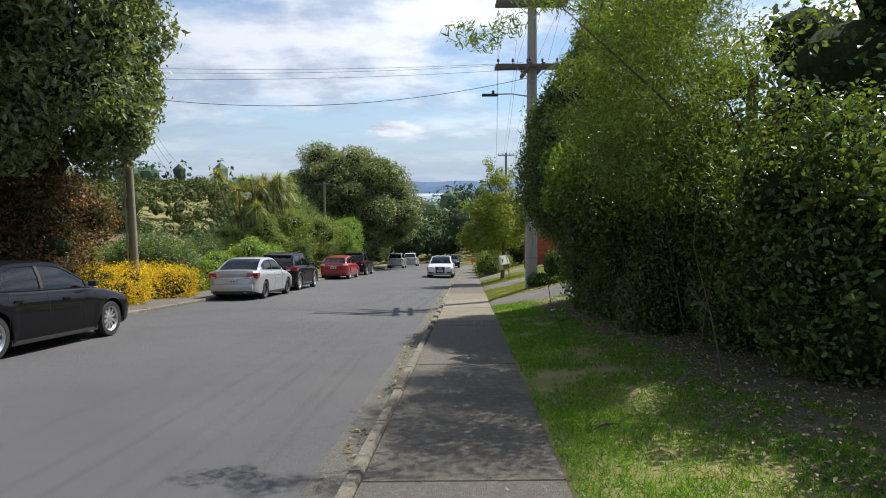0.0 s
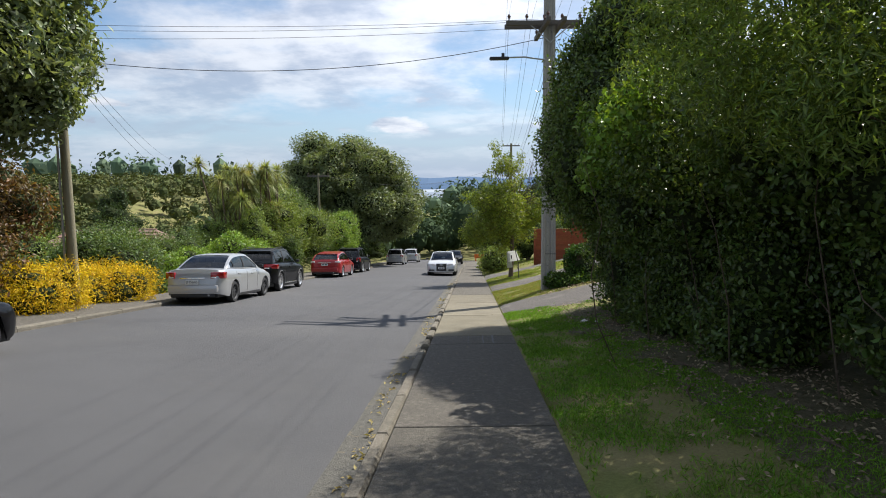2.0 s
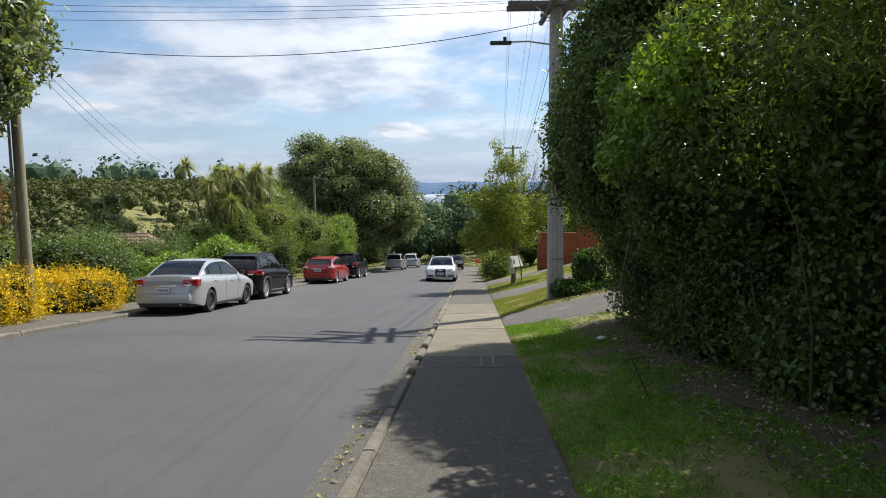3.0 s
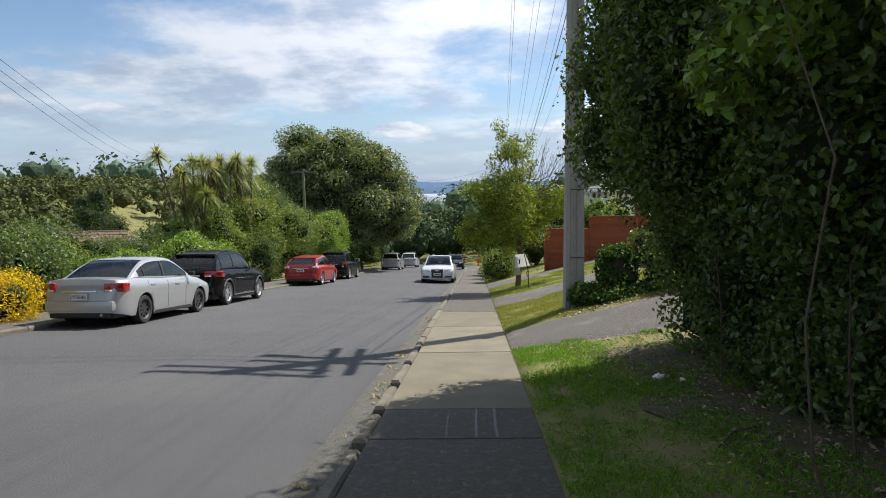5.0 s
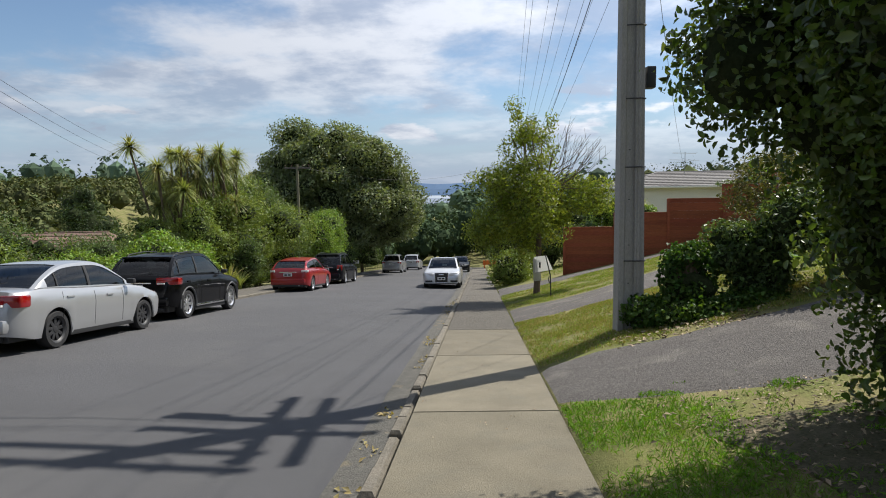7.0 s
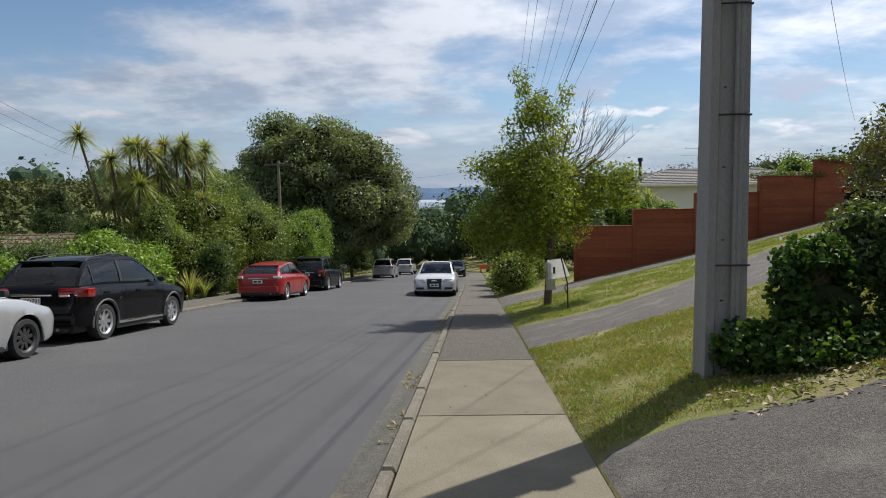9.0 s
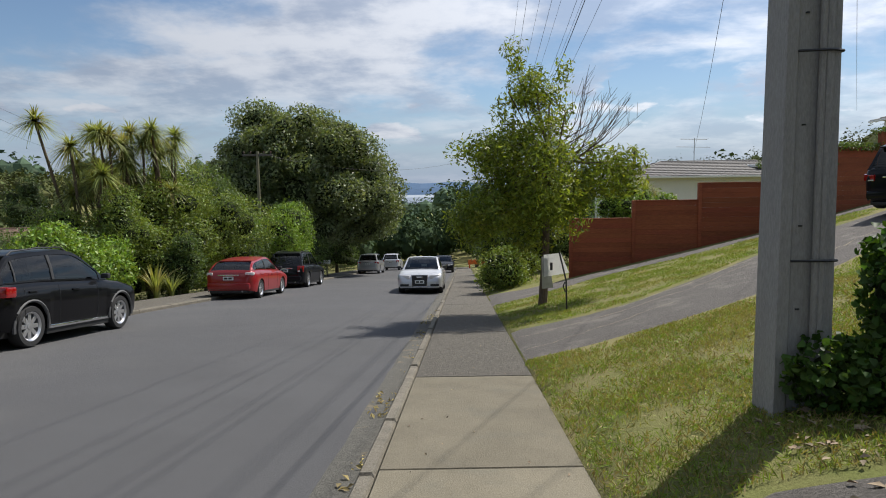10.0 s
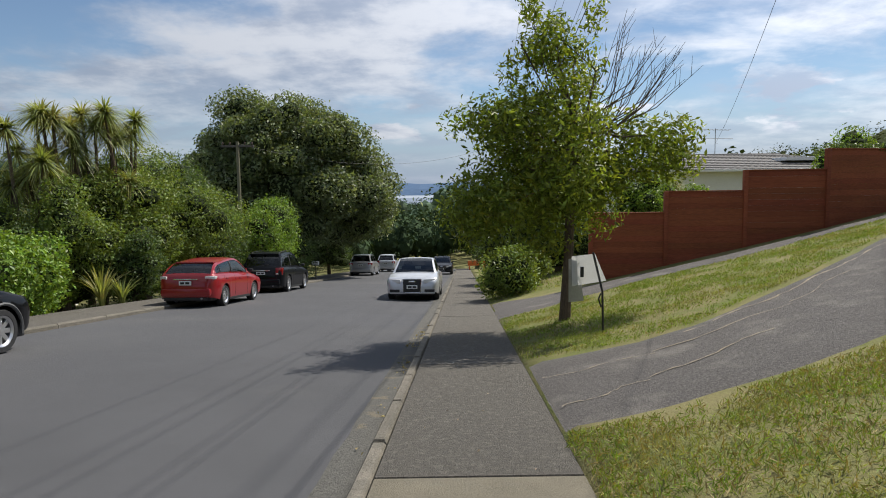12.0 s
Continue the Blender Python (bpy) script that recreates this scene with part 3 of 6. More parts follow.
# ---- water and the far shore ----
sea_z = -29.0
bm = bmesh.new()
for x, y in ((-2600, 2300), (2600, 2300), (3000, 3420), (-3000, 3420)):
    bm.verts.new((x, y, sea_z))
bm.faces.new(bm.verts)
hills = bmesh.new()
rows = []
for j, y in enumerate((3330, 3450, 3700, 4000, 4400)):
    rows.append([hills.verts.new((x, y, sea_z - 4 + (0, 38, 66, 84, 60)[j] * (0.86 + 0.10 * math.sin(x * 0.0041 + j) + 0.09 * math.sin(x * 0.013 + 2 * j)))) for x in range(-3800, 3801, 95)])
for r1, r2 in zip(rows, rows[1:]):
    for i in range(len(r1) - 1):
        hills.faces.new((r1[i], r1[i + 1], r2[i + 1], r2[i]))
# the blue of the hills is distance haze, mixed into their base colour
HAZEHILL = material("haze_blue_far_hills", (0.085, 0.135, 0.22), (0.11, 0.16, 0.24), 1.0, scale=0.006, grain=0.05, amount=0.4, spec=0.0)
tagged(part("backdrop", hills, HAZEHILL, None, sharp=0), "low hills tinted with blue haze beyond the harbour", "hills", kind="structure")
WATER = material("calm_harbour_water", (0.27, 0.31, 0.36), (0.23, 0.27, 0.32), 0.9, amount=0.3, scale=0.01, grain=0.1)
tagged(part("water", bm, WATER, None, sharp=0), "pale calm harbour water in the distance", "water", kind="structure")

# ---- the tall hedge on the right ----
rng = np.random.default_rng(11)


def hedge_clumps(y0, y1, face, back_x, low, top, small, count, seed):
    g = np.random.default_rng(seed)
    out = []
    for _ in range(count):
        y = g.uniform(y0, y1)
        h = low + (top - low) * g.random()
        front = face - 1.15 * smooth(1.1, 2.9, h) + 1.25 * smooth(4.0, 6.2, h) + g.normal(0, 0.12)
        s = small * g.uniform(0.7, 1.3)
        x = front + s + (back_x - face - small) * g.random() ** 2.2
        out.append((x, y, land_z(x, y) + max(h, s * 0.75), s, s * 1.1, s * 0.95))
    return out


def hedge_tree(y0, y1, face, back, low, top, small, n, count, leaf, mat, label, seed, core=0.66, core_top=9.0, broad=True):
    yc = (y0 + y1) / 2
    base = (face + 0.9, yc, land_z(face + 0.9, yc))
    return plant("hedge_tree", base, hedge_clumps(y0, y1, face, back, low, top, small, n, seed), count, leaf, mat, label, "hedge", seed, trunk=(0.10, 3.2), limbs=14, core=core, droop=0.5, spread=1.0, group="tall roadside hedge", shell=0.45, broad=broad, core_top=core_top)


hedge_tree(13.2, 16.15, 3.0, 5.4, 0.1, 6.6, 0.50, 200, 130000, (0.066, 0.040), HEDGE, "tall dense dark green hedge with small glossy leaves", 21)
hedge_tree(9.6, 13.4, 2.95, 5.4, 0.15, 3.3, 0.48, 100, 84000, (0.066, 0.040), HEDGE, "tall dense dark green hedge with small glossy leaves", 22, core_top=2.3)
hedge_tree(5.8, 9.8, 3.25, 5.4, 0.15, 2.7, 0.46, 84, 58000, (0.066, 0.040), HEDGE, "tall dense dark green hedge with small glossy leaves", 23, core_top=2.2)
hedge_tree(1.5, 6.0, 3.5, 6.0, 0.2, 2.5, 0.50, 46, 30000, (0.075, 0.044), HEDGE, "open shady hedge beside the footpath", 24, 0.45, core_top=1.4)
hedge_tree(-8.0, 1.0, 3.6, 6.2, 0.6, 4.4, 0.75, 50, 14000, (0.12, 0.06), DARKLEAF, "tall shady hedge beside the footpath", 25, 0.4, broad=False)
hedge_tree(-3.0, 12.0, 5.6, 8.0, 0.3, 4.6, 0.75, 70, 20000, (0.13, 0.07), DARKLEAF, "dark shrubbery behind the hedge", 26, 0.7, broad=False)
# a feathery crown that leans out over the hedge, with one long thin branch over the path
feather = make_clumps(np.random.default_rng(5), (2.55, 8.3, 2.75), (1.10, 2.5, 1.7), 60, 0.40)
twigs = [(1.9 - 0.21 * k, 6.1 + 0.1 * math.sin(k * 2.0), 3.35 - 0.008 * k * k + 0.1 * math.sin(k * 1.7), 0.17, 0.17, 0.12) for k in range(9)]
plant("feathery_tree", (4.1, 8.6, land_z(4.1, 8.6)), feather + twigs, 52000, (0.075, 0.016), FEATHER,
      "feathery yellow-green tree leaning over the hedge", "tree", 31, trunk=(0.11, 3.6), limbs=14, core=0.0, shell=0.85, hollow=0.2, limb=0.22)

# ---- street trees and the big tree on the far side ----
def street_tree():
    base = (2.92, 31.0, land_z(2.92, 31.0))
    x, y, z = base
    g = np.random.default_rng(8)
    clumps = make_clumps(g, (x - 0.60, y, z + 2.75), (1.85, 1.7, 1.6), 54, 0.46) + make_clumps(g, (x - 0.15, y + 0.1, z + 4.7), (1.05, 1.0, 1.7), 26, 0.30) + make_clumps(g, (x + 1.4, y, z + 3.0), (0.95, 0.8, 0.6), 12, 0.32)
    ob = plant("street_tree", base, clumps, 30000, (0.12, 0.042), LIMELEAF, "young street tree with yellow-green leaves and bare twigs", "tree", 41, trunk=(0.085, 3.8), limbs=44, core=0.0, shell=0.9, droop=0.2, spread=0.9, hollow=0.1, limb=0.35)
    bm = bmesh.new()
    for k in range(26):
        a = Vector((g.uniform(0.0, 0.5), g.uniform(-0.4, 0.4), g.uniform(2.6, 3.9)))
        tip = Vector((g.uniform(0.7, 2.2), g.uniform(-0.8, 0.8), 0.0))
        tip.z = 5.9 - 0.75 * tip.x + g.uniform(-0.5, 0.3)
        mid = a.lerp(tip, 0.55) + Vector((0.12, 0, -0.14))
        tube(bm, [a, mid, tip], [0.013, 0.008, 0.003], 4)
        for q in range(3):
            start = mid.lerp(tip, 0.25 + 0.25 * q)
            tube(bm, [start, start + Vector((g.uniform(-0.05, 0.3), g.uniform(-0.2, 0.2), g.uniform(0.1, 0.4)))], [0.005, 0.002], 4)
    tagged(part("bare_twig", bm, BARK, ob, "thin bare twig spray"), kind="stuff")
    return ob


street_tree()

# a pale vine that climbs the face of the hedge
vine = [(2.10 + 0.14 * math.sin(k * 2.2), 10.0 + 0.16 * k, land_z(2.0, 10.0 + 0.16 * k) + 2.75 + 0.35 * math.sin(k * 1.3), 0.20, 0.18, 0.22) for k in range(14)]
climber = plant("climbing_vine", (2.1, 10.7, land_z(2.1, 10.7)), vine, 3200, (0.085, 0.055), BRIGHTLEAF, "bright green vine climbing the dark hedge", "vine", 33, core=0.0, shell=0.9, droop=0.8)
part("stem", tube(bmesh.new(), [(0.0, 0.0, -0.05), (-0.28, -0.1, 0.55), (-0.36, -0.15, 1.1), (-0.22, -0.05, 1.7), (-0.40, 0.1, 2.4)], [0.007, 0.007, 0.006, 0.005, 0.003], 6), BARK, climber, "bare vine stem")

g = np.random.default_rng(34)
for k in range(8):
    x, y = 3.0 + g.uniform(-0.1, 0.3), 6.2 + 1.15 * k + g.uniform(-0.25, 0.25)
    z = land_z(x, y)
    lean, tall = g.uniform(-0.5, 0.15), g.uniform(1.3, 2.4)
    bend = Vector((g.uniform(-0.25, 0.1), g.uniform(-0.35, 0.35), 0))
    ob = thing("woody_vine", pose(x, y, z), "thin bare woody vine against the dark hedge", "vine", "bare vines")
    line = [Vector((0, 0, -0.05)), Vector((lean * 0.2, 0, tall * 0.33)) + bend * 0.6, Vector((lean * 0.6, 0, tall * 0.68)) + bend, Vector((lean, 0, tall))]
    part("stem", tube(bmesh.new(), line, [0.010, 0.008, 0.006, 0.003], 6), BARK, ob)
    part("side_twig", tube(bmesh.new(), [line[1], line[1] + Vector((-0.12, g.uniform(-0.4, 0.4), 0.22)), line[1] + Vector((-0.1, g.uniform(-0.5, 0.5), 0.5))], [0.007, 0.005, 0.002], 5), BARK, ob)

# ---- parked cars ----
RUBBER = material("tyre_rubber", (0.022, 0.022, 0.023), rough=0.8, amount=0.4, grain=120, bump=0.2)
ALLOY = material("bright_alloy", (0.62, 0.62, 0.63), (0.52, 0.52, 0.53), 0.3, 0.85, amount=0.2)
STEELWHEEL = material("black_steel_wheel", (0.030, 0.030, 0.032), rough=0.5, amount=0.3)
TRIM = material("black_plastic_trim", (0.022, 0.022, 0.023), rough=0.6, amount=0.3)
CABIN = material("dark_cabin_cloth", (0.03, 0.03, 0.033), rough=0.9, amount=0.4)
TAIL = material("red_lamp_lens", (0.30, 0.004, 0.006), (0.20, 0.003, 0.005), 0.12, amount=0.3, coat=1.0)
TAILCLEAR = material("clear_lamp_lens", (0.70, 0.68, 0.66), rough=0.12, amount=0.2, coat=1.0)
AMBER = material("amber_lamp_lens", (0.65, 0.16, 0.01), rough=0.15, amount=0.2, coat=1.0)
PLATE = material("number_plate_white", (0.75, 0.75, 0.73), rough=0.5, amount=0.2)
PLATETEXT = material("number_plate_black", (0.015, 0.015, 0.015), rough=0.5, amount=0.1)
CHROME = material("chrome", (0.75, 0.75, 0.76), (0.7, 0.7, 0.71), 0.12, 1.0, amount=0.1)


def paint(name, colour, metal):
    return material(name, colour, tuple(c * 0.93 for c in colour), 0.34 if metal else 0.45, metal, scale=3, grain=200, amount=0.12, coat=0.75 if metal else 0.4, spec=0.5 if metal else 0.05)


SILVER = paint("silver_car_paint", (0.44, 0.445, 0.45), 0.5)
WHITEPAINT = paint("pale_silver_car_paint", (0.55, 0.56, 0.58), 0.4)
BLACKPAINT = paint("black_car_paint", (0.005, 0.005, 0.006), 0.0)
REDPAINT = paint("red_car_paint", (0.30, 0.006, 0.010), 0.1)
DARKPAINT = paint("dark_blue_black_car_paint", (0.007, 0.0075, 0.010), 0.0)
GREYPAINT = paint("grey_silver_car_paint", (0.40, 0.40, 0.41), 0.5)


def curve_at(points, s):
    for (a, za), (b, zb) in zip(points, points[1:]):
        if s <= b:
            t = (s - a) / (b - a)
            t = t * t * (3 - 2 * t) * 0.5 + t * 0.5
            return za + (zb - za) * t
    return points[-1][1]


def make_wheel(parent, at, side, radius, alloy, spokes, name):
    hub = new(name)
    hub.parent = parent
    hub.matrix_basis = pose(*at)
    w = 0.105
    bm = lathe(bmesh.new(), [(radius * 0.66, -w * 0.8), (radius * 0.72, -w), (radius * 0.93, -w), (radius, -w * 0.6), (radius, w * 0.6), (radius * 0.93, w), (radius * 0.72, w), (radius * 0.66, w * 0.8)], 28)
    part("tyre", bm, RUBBER, hub)
    bm = lathe(bmesh.new(), [(radius * 0.70, -w * 0.9), (radius * 0.60, -w * 0.3), (radius * 0.60, w * 0.7), (radius * 0.66, w * 0.88), (radius * 0.70, w * 0.95)], 28)
    out = side
    for k in range(spokes):
        a = k * 2 * math.pi / spokes
        thick = 1.7 / spokes * radius
        m = Matrix.Rotation(a, 4, "X")
        box(bm, (out * w * 0.45 - 0.012, -thick * 0.5, radius * 0.10), (out * w * 0.45 + 0.02, thick * 0.5, radius * 0.66), 0.006, m)
    lathe(bm, [(0.0, out * w * 0.75), (radius * 0.16, out * w * 0.7), (radius * 0.2, out * w * 0.4)], 16)
    part("rim", bm, ALLOY if alloy else STEELWHEEL, hub)
    part("brake_disc", lathe(bmesh.new(), [(0.0, out * 0.005), (radius * 0.52, out * 0.005), (radius * 0.59, -out * 0.02)], 20), STEELWHEEL, hub)


def car(m, label, body_mat, L, W, H, base, overhang, profile, rb, rt, wt, ws, radius, rear=None, lamps="rear", alloy=True, spokes=10, plate="", quarter=True, rails=False, cladding=False, tail_amber=False, spoiler=False, name="car", grille=CHROME, drop=0.045, lens_mat=None):
    """One car; its own y axis points to its front, its origin lies on the ground below its middle."""
    ob = thing(name, m, label, "car", "parked cars")
    half, y0 = W / 2, -L / 2
    axles = (overhang, overhang + base)
    sill = 0.21 if not cladding else 0.26
    arch = radius + 0.055
    n = 72
    stations = sorted(set([round(L * k / n, 4) for k in range(n + 1)] + [0.02, 0.05, L - 0.02, L - 0.05]))
    bm = bmesh.new()
    rings = []
    for s in stations:
        end = min(s, L - s)
        plan = 1 - 0.20 * max(0.0, 1 - end / 0.42) ** 2.2 - 0.10 * max(0.0, 1 - end / 0.1) ** 2
        w = half * plan
        top = curve_at(profile, s)
        low = sill + 0.10 * max(0.0, 1 - end / 0.5)
        cut = low
        for a in axles:
            if abs(s - a) < arch:
                cut = max(cut, radius + math.sqrt(arch ** 2 - (s - a) ** 2))
        pts = []
        for f, k in ((0.0, 0.955), (0.10, 0.975), (0.28, 0.985), (0.50, 0.995), (0.66, 1.0), (0.80, 0.985), (0.92, 0.955)):
            flare = 0.012 if min(abs(s - a) for a in axles) < arch + 0.06 and f < 0.7 else 0.0
            pts.append(((w + flare) * k, min(top - 0.03, max(cut, low + f * (top - low)))))
        pts += [(w * 0.915, top - 0.012), (w * 0.86, top), (w * 0.5, top + 0.022), (0.0, top + 0.030)]
        ring = [bm.verts.new((x, y0 + s, z)) for x, z in pts] + [bm.verts.new((-x, y0 + s, z)) for x, z in pts[-2::-1]]
        rings.append(ring)
    for a, b in zip(rings, rings[1:]):
        for i in range(len(a) - 1):
            bm.faces.new((a[i], a[i + 1], b[i + 1], b[i]))
    bm.faces.new(rings[0])
    bm.faces.new(rings[-1][::-1])
    bmesh.ops.remove_doubles(bm, verts=bm.verts, dist=0.0008)
    bmesh.ops.recalc_face_normals(bm, faces=bm.faces)
    body = part("body", bm, body_mat, ob, sharp=40)
    bm = box(bmesh.new(), (-half * 0.80, y0 + 0.10, 0.19), (half * 0.80, -y0 - 0.10, 0.62), 0.03)
    for sx in (-1, 1):
        box(bm, (sx * half * 0.93 - 0.03, y0 + axles[0] + arch, 0.17), (sx * half * 0.93 + 0.03, y0 + axles[1] - arch, sill + 0.05), 0.01)
    part("underbody", bm, TRIM, ob)
    for tag, a in (("front", axles[1]), ("rear", axles[0])):
        for sx in (-1, 1):
            make_wheel(ob, (sx * (half - 0.115), y0 + a, radius), sx, radius, alloy, spokes, "wheel")
    # the cabin: an arched shell of pillars and roof, with the panes set into it
    zb = lambda s: curve_at(profile, s) + 0.004
    hb, hr = half * 0.90, half * 0.70
    arc = [(rb, zb(rb)), (rb + (rt - rb) * 0.5, zb(rb) + (H - 0.04 - zb(rb)) * 0.56), (rt, H - drop), ((rt + wt) / 2 + drop * 2, H), (wt, H - 0.03), (wt + (ws - wt) * 0.5, zb(ws) + (H - 0.03 - zb(ws)) * 0.56), (ws, zb(ws))]

    def arc_z(s):
        """A smooth line over the cabin."""
        for i in range(len(arc) - 1):
            (s1, z1), (s2, z2) = arc[i], arc[i + 1]
            if s <= s2 + 1e-6:
                s0, z0 = arc[i - 1] if i else (2 * s1 - s2, 2 * z1 - z2)
                s3, z3 = arc[i + 2] if i + 2 < len(arc) else (2 * s2 - s1, 2 * z2 - z1)
                t, h = (s - s1) / (s2 - s1), s2 - s1
                m1, m2 = (z2 - z0) / (s2 - s0) * h, (z3 - z1) / (s3 - s1) * h
                return (2 * t ** 3 - 3 * t ** 2 + 1) * z1 + (t ** 3 - 2 * t ** 2 + t) * m1 + (3 * t ** 2 - 2 * t ** 3) * z2 + (t ** 3 - t ** 2) * m2
        return arc[-1][1]

    def wall_at(s, t):
        """The side of the cabin at s, from the belt (t = 0) to the roof's edge (t = 1)."""
        z, zl = arc_z(s), zb(s)
        share = max(0.0, (z - zl) / (H - zl))
        top_x = hb * 0.955 + (hr - hb * 0.955) * share
        return (hb * 0.975 + (top_x - hb * 0.975) * t + 0.022 * math.sin(math.pi * t) * share, zl + (z - 0.012 - zl) * t)

    front_edge, rear_edge = ws - 0.30, rb + (0.30 if rb > 0.4 else 0.16)
    mid_s = (rt + wt) / 2 + 0.08
    back_s = max(rear_edge + 0.28, mid_s - 0.92)
    spans = [(mid_s + 0.035, front_edge), (back_s, mid_s - 0.035)] + ([(rear_edge, back_s - 0.03)] if quarter else [])
    cut_s = sorted(set([rb, ws] + [v for pair in spans for v in pair] + [rb + (ws - rb) * k / 26 for k in range(27)]))
    t_cuts = [0.0, 0.06, 0.45, 0.87, 1.0]
    shell, pillars = bmesh.new(), {}
    panes = {}
    for sx in (1, -1):
        for s1, s2 in zip(cut_s, cut_s[1:]):
            if s2 - s1 < 0.003:
                continue
            mid = (s1 + s2) / 2
            for t1, t2 in zip(t_cuts, t_cuts[1:]):
                where = [i for i, (a_, b_) in enumerate(spans) if a_ - 1e-4 <= mid <= b_ + 1e-4]
                glassy = where and 0.05 < t1 < 0.86 and arc_z(mid) - zb(mid) > 0.13
                between = rear_edge < mid < front_edge and not where and 0.05 < t1 < 0.86
                target = panes.setdefault((sx, where[0]), bmesh.new()) if glassy else (pillars.setdefault((sx, mid > mid_s - 0.3), bmesh.new()) if between else shell)
                inset = 0.012 if glassy else 0.0
                quad = []
                for s_, t_ in ((s1, t1), (s2, t1), (s2, t2), (s1, t2)):
                    x_, z_ = wall_at(s_, t_)
                    quad.append(target.verts.new((sx * (x_ - inset), y0 + s_, z_)))
                target.faces.new(quad if sx > 0 else quad[::-1])
    us = [-1, -0.9, -0.6, -0.25, 0.25, 0.6, 0.9, 1]
    for s1, s2 in zip(cut_s, cut_s[1:]):
        if s2 - s1 < 0.003:
            continue
        mid = (s1 + s2) / 2
        for u1, u2 in zip(us, us[1:]):
            wide = max(abs(u1), abs(u2)) < 0.95
            zone = "windscreen" if wt + 0.02 < mid < ws - 0.01 and wide else "rear_window" if rb + 0.03 < mid < rt - 0.03 and wide else None
            target = panes.setdefault(zone, bmesh.new()) if zone else shell
            quad = []
            for s_, u_ in ((s1, u1), (s1, u2), (s2, u2), (s2, u1)):
                x_, z_ = wall_at(s_, 1.0)
                quad.append(target.verts.new((x_ * u_, y0 + s_, z_ + 0.030 * (1 - u_ ** 4) - (0.010 if zone else 0.0) + (0.0 if abs(u_) == 1 else 0.006))))
            target.faces.new(quad)
    for key, b in panes.items():
        bmesh.ops.remove_doubles(b, verts=b.verts, dist=0.002)
        part(key if isinstance(key, str) else "side_window", b, CARGLASS, ob)
    for b, mat_, name_ in [(shell, body_mat, "roof")] + [(p, TRIM, "door_pillar") for p in pillars.values()]:
        bmesh.ops.remove_doubles(b, verts=b.verts, dist=0.002)
        bmesh.ops.recalc_face_normals(b, faces=b.faces)
        part(name_, b, mat_, ob)
    roof_r = arc_z(rt) - 0.005
    if rails:
        for sx in (-1, 1):
            part("roof_rail", tube(bmesh.new(), [(sx * hr * 0.90, y0 + s_, arc_z(s_) + lift) for s_, lift in ((rt + 0.05, 0.0), (rt + 0.15, 0.045), ((rt + wt) / 2, 0.05), (wt - 0.25, 0.045), (wt - 0.1, 0.0))], 0.014, 6), TRIM, ob)
    if spoiler:
        part("spoiler", box(bmesh.new(), (-hr * 0.93, y0 + rt - 0.17, roof_r - 0.02), (hr * 0.93, y0 + rt + 0.08, roof_r + 0.022), 0.018), body_mat, ob)
    # inside
    bm = bmesh.new()
    mid = (rt + ws) / 2
    zf = zb(mid)
    box(bm, (-hb * 0.86, y0 + rb + 0.12, zf + 0.02), (hb * 0.86, y0 + ws - 0.10, zf + 0.05), 0.01)
    part("cabin_floor", bm, CABIN, ob)
    for sy in (wt - 0.35, max(rt + 0.25, wt - 1.25)):
        for sx in (-1, 1):
            seat = box(bmesh.new(), (sx * 0.36 - 0.22, y0 + sy - 0.10, zf - 0.05), (sx * 0.36 + 0.22, y0 + sy + 0.04, zf + 0.18), 0.05)
            box(seat, (sx * 0.36 - 0.12, y0 + sy - 0.09, zf + 0.21), (sx * 0.36 + 0.12, y0 + sy - 0.01, zf + 0.37), 0.04)
            part("seat", seat, CABIN, ob)
    # mirrors, handles, seams
    for sx in (-1, 1):
        mirror = box(bmesh.new(), (sx * (half + 0.04) - 0.075, y0 + ws - 0.40, zb(ws - 0.4) + 0.02), (sx * (half + 0.04) + 0.085, y0 + ws - 0.29, zb(ws - 0.4) + 0.125), 0.035)
        part("wing_mirror", mirror, TRIM, ob, "dark wing mirror")
        doors = ((rt + wt) / 2 + 0.06 - 0.75, (rt + wt) / 2 + 0.30 + 0.15)
        for s in doors:
            part("door_handle", box(bmesh.new(), (sx * half * 0.985 - 0.018, y0 + s, curve_at(profile, s) - 0.17), (sx * half * 0.985 + 0.022, y0 + s + 0.19, curve_at(profile, s) - 0.135), 0.01), body_mat, ob)
        for s in (wt + 0.42, (rt + wt) / 2 + 0.10, (rt + wt) / 2 - 0.78):
            part("door_seam", tube(bmesh.new(), [(sx * half * k, y0 + s, sill + f * (curve_at(profile, s) - sill)) for f, k in ((0.10, 0.976), (0.28, 0.986), (0.5, 0.996), (0.66, 1.001), (0.8, 0.986), (0.92, 0.956))], 0.0035, 5), TRIM, ob)
        if cladding:
            for a in axles:
                part("arch_trim", tube(bmesh.new(), [(sx * (half * 0.985 + 0.008), y0 + a + (arch + 0.02) * math.cos(q), radius + (arch + 0.02) * math.sin(q)) for q in [math.pi * (-0.06 + 1.12 * i / 14) for i in range(15)]], 0.028, 6), GREYTRIM if cladding == 2 else TRIM, ob)
            part("side_sill", box(bmesh.new(), (sx * half * 0.965 - 0.03, y0 + axles[0] + arch, sill), (sx * half * 0.965 + 0.03, y0 + axles[1] - arch, sill + 0.06), 0.015), CHROME if cladding == 2 else TRIM, ob)
    # lamps, bumper, plate
    lamp_z = curve_at(profile, 0.10)
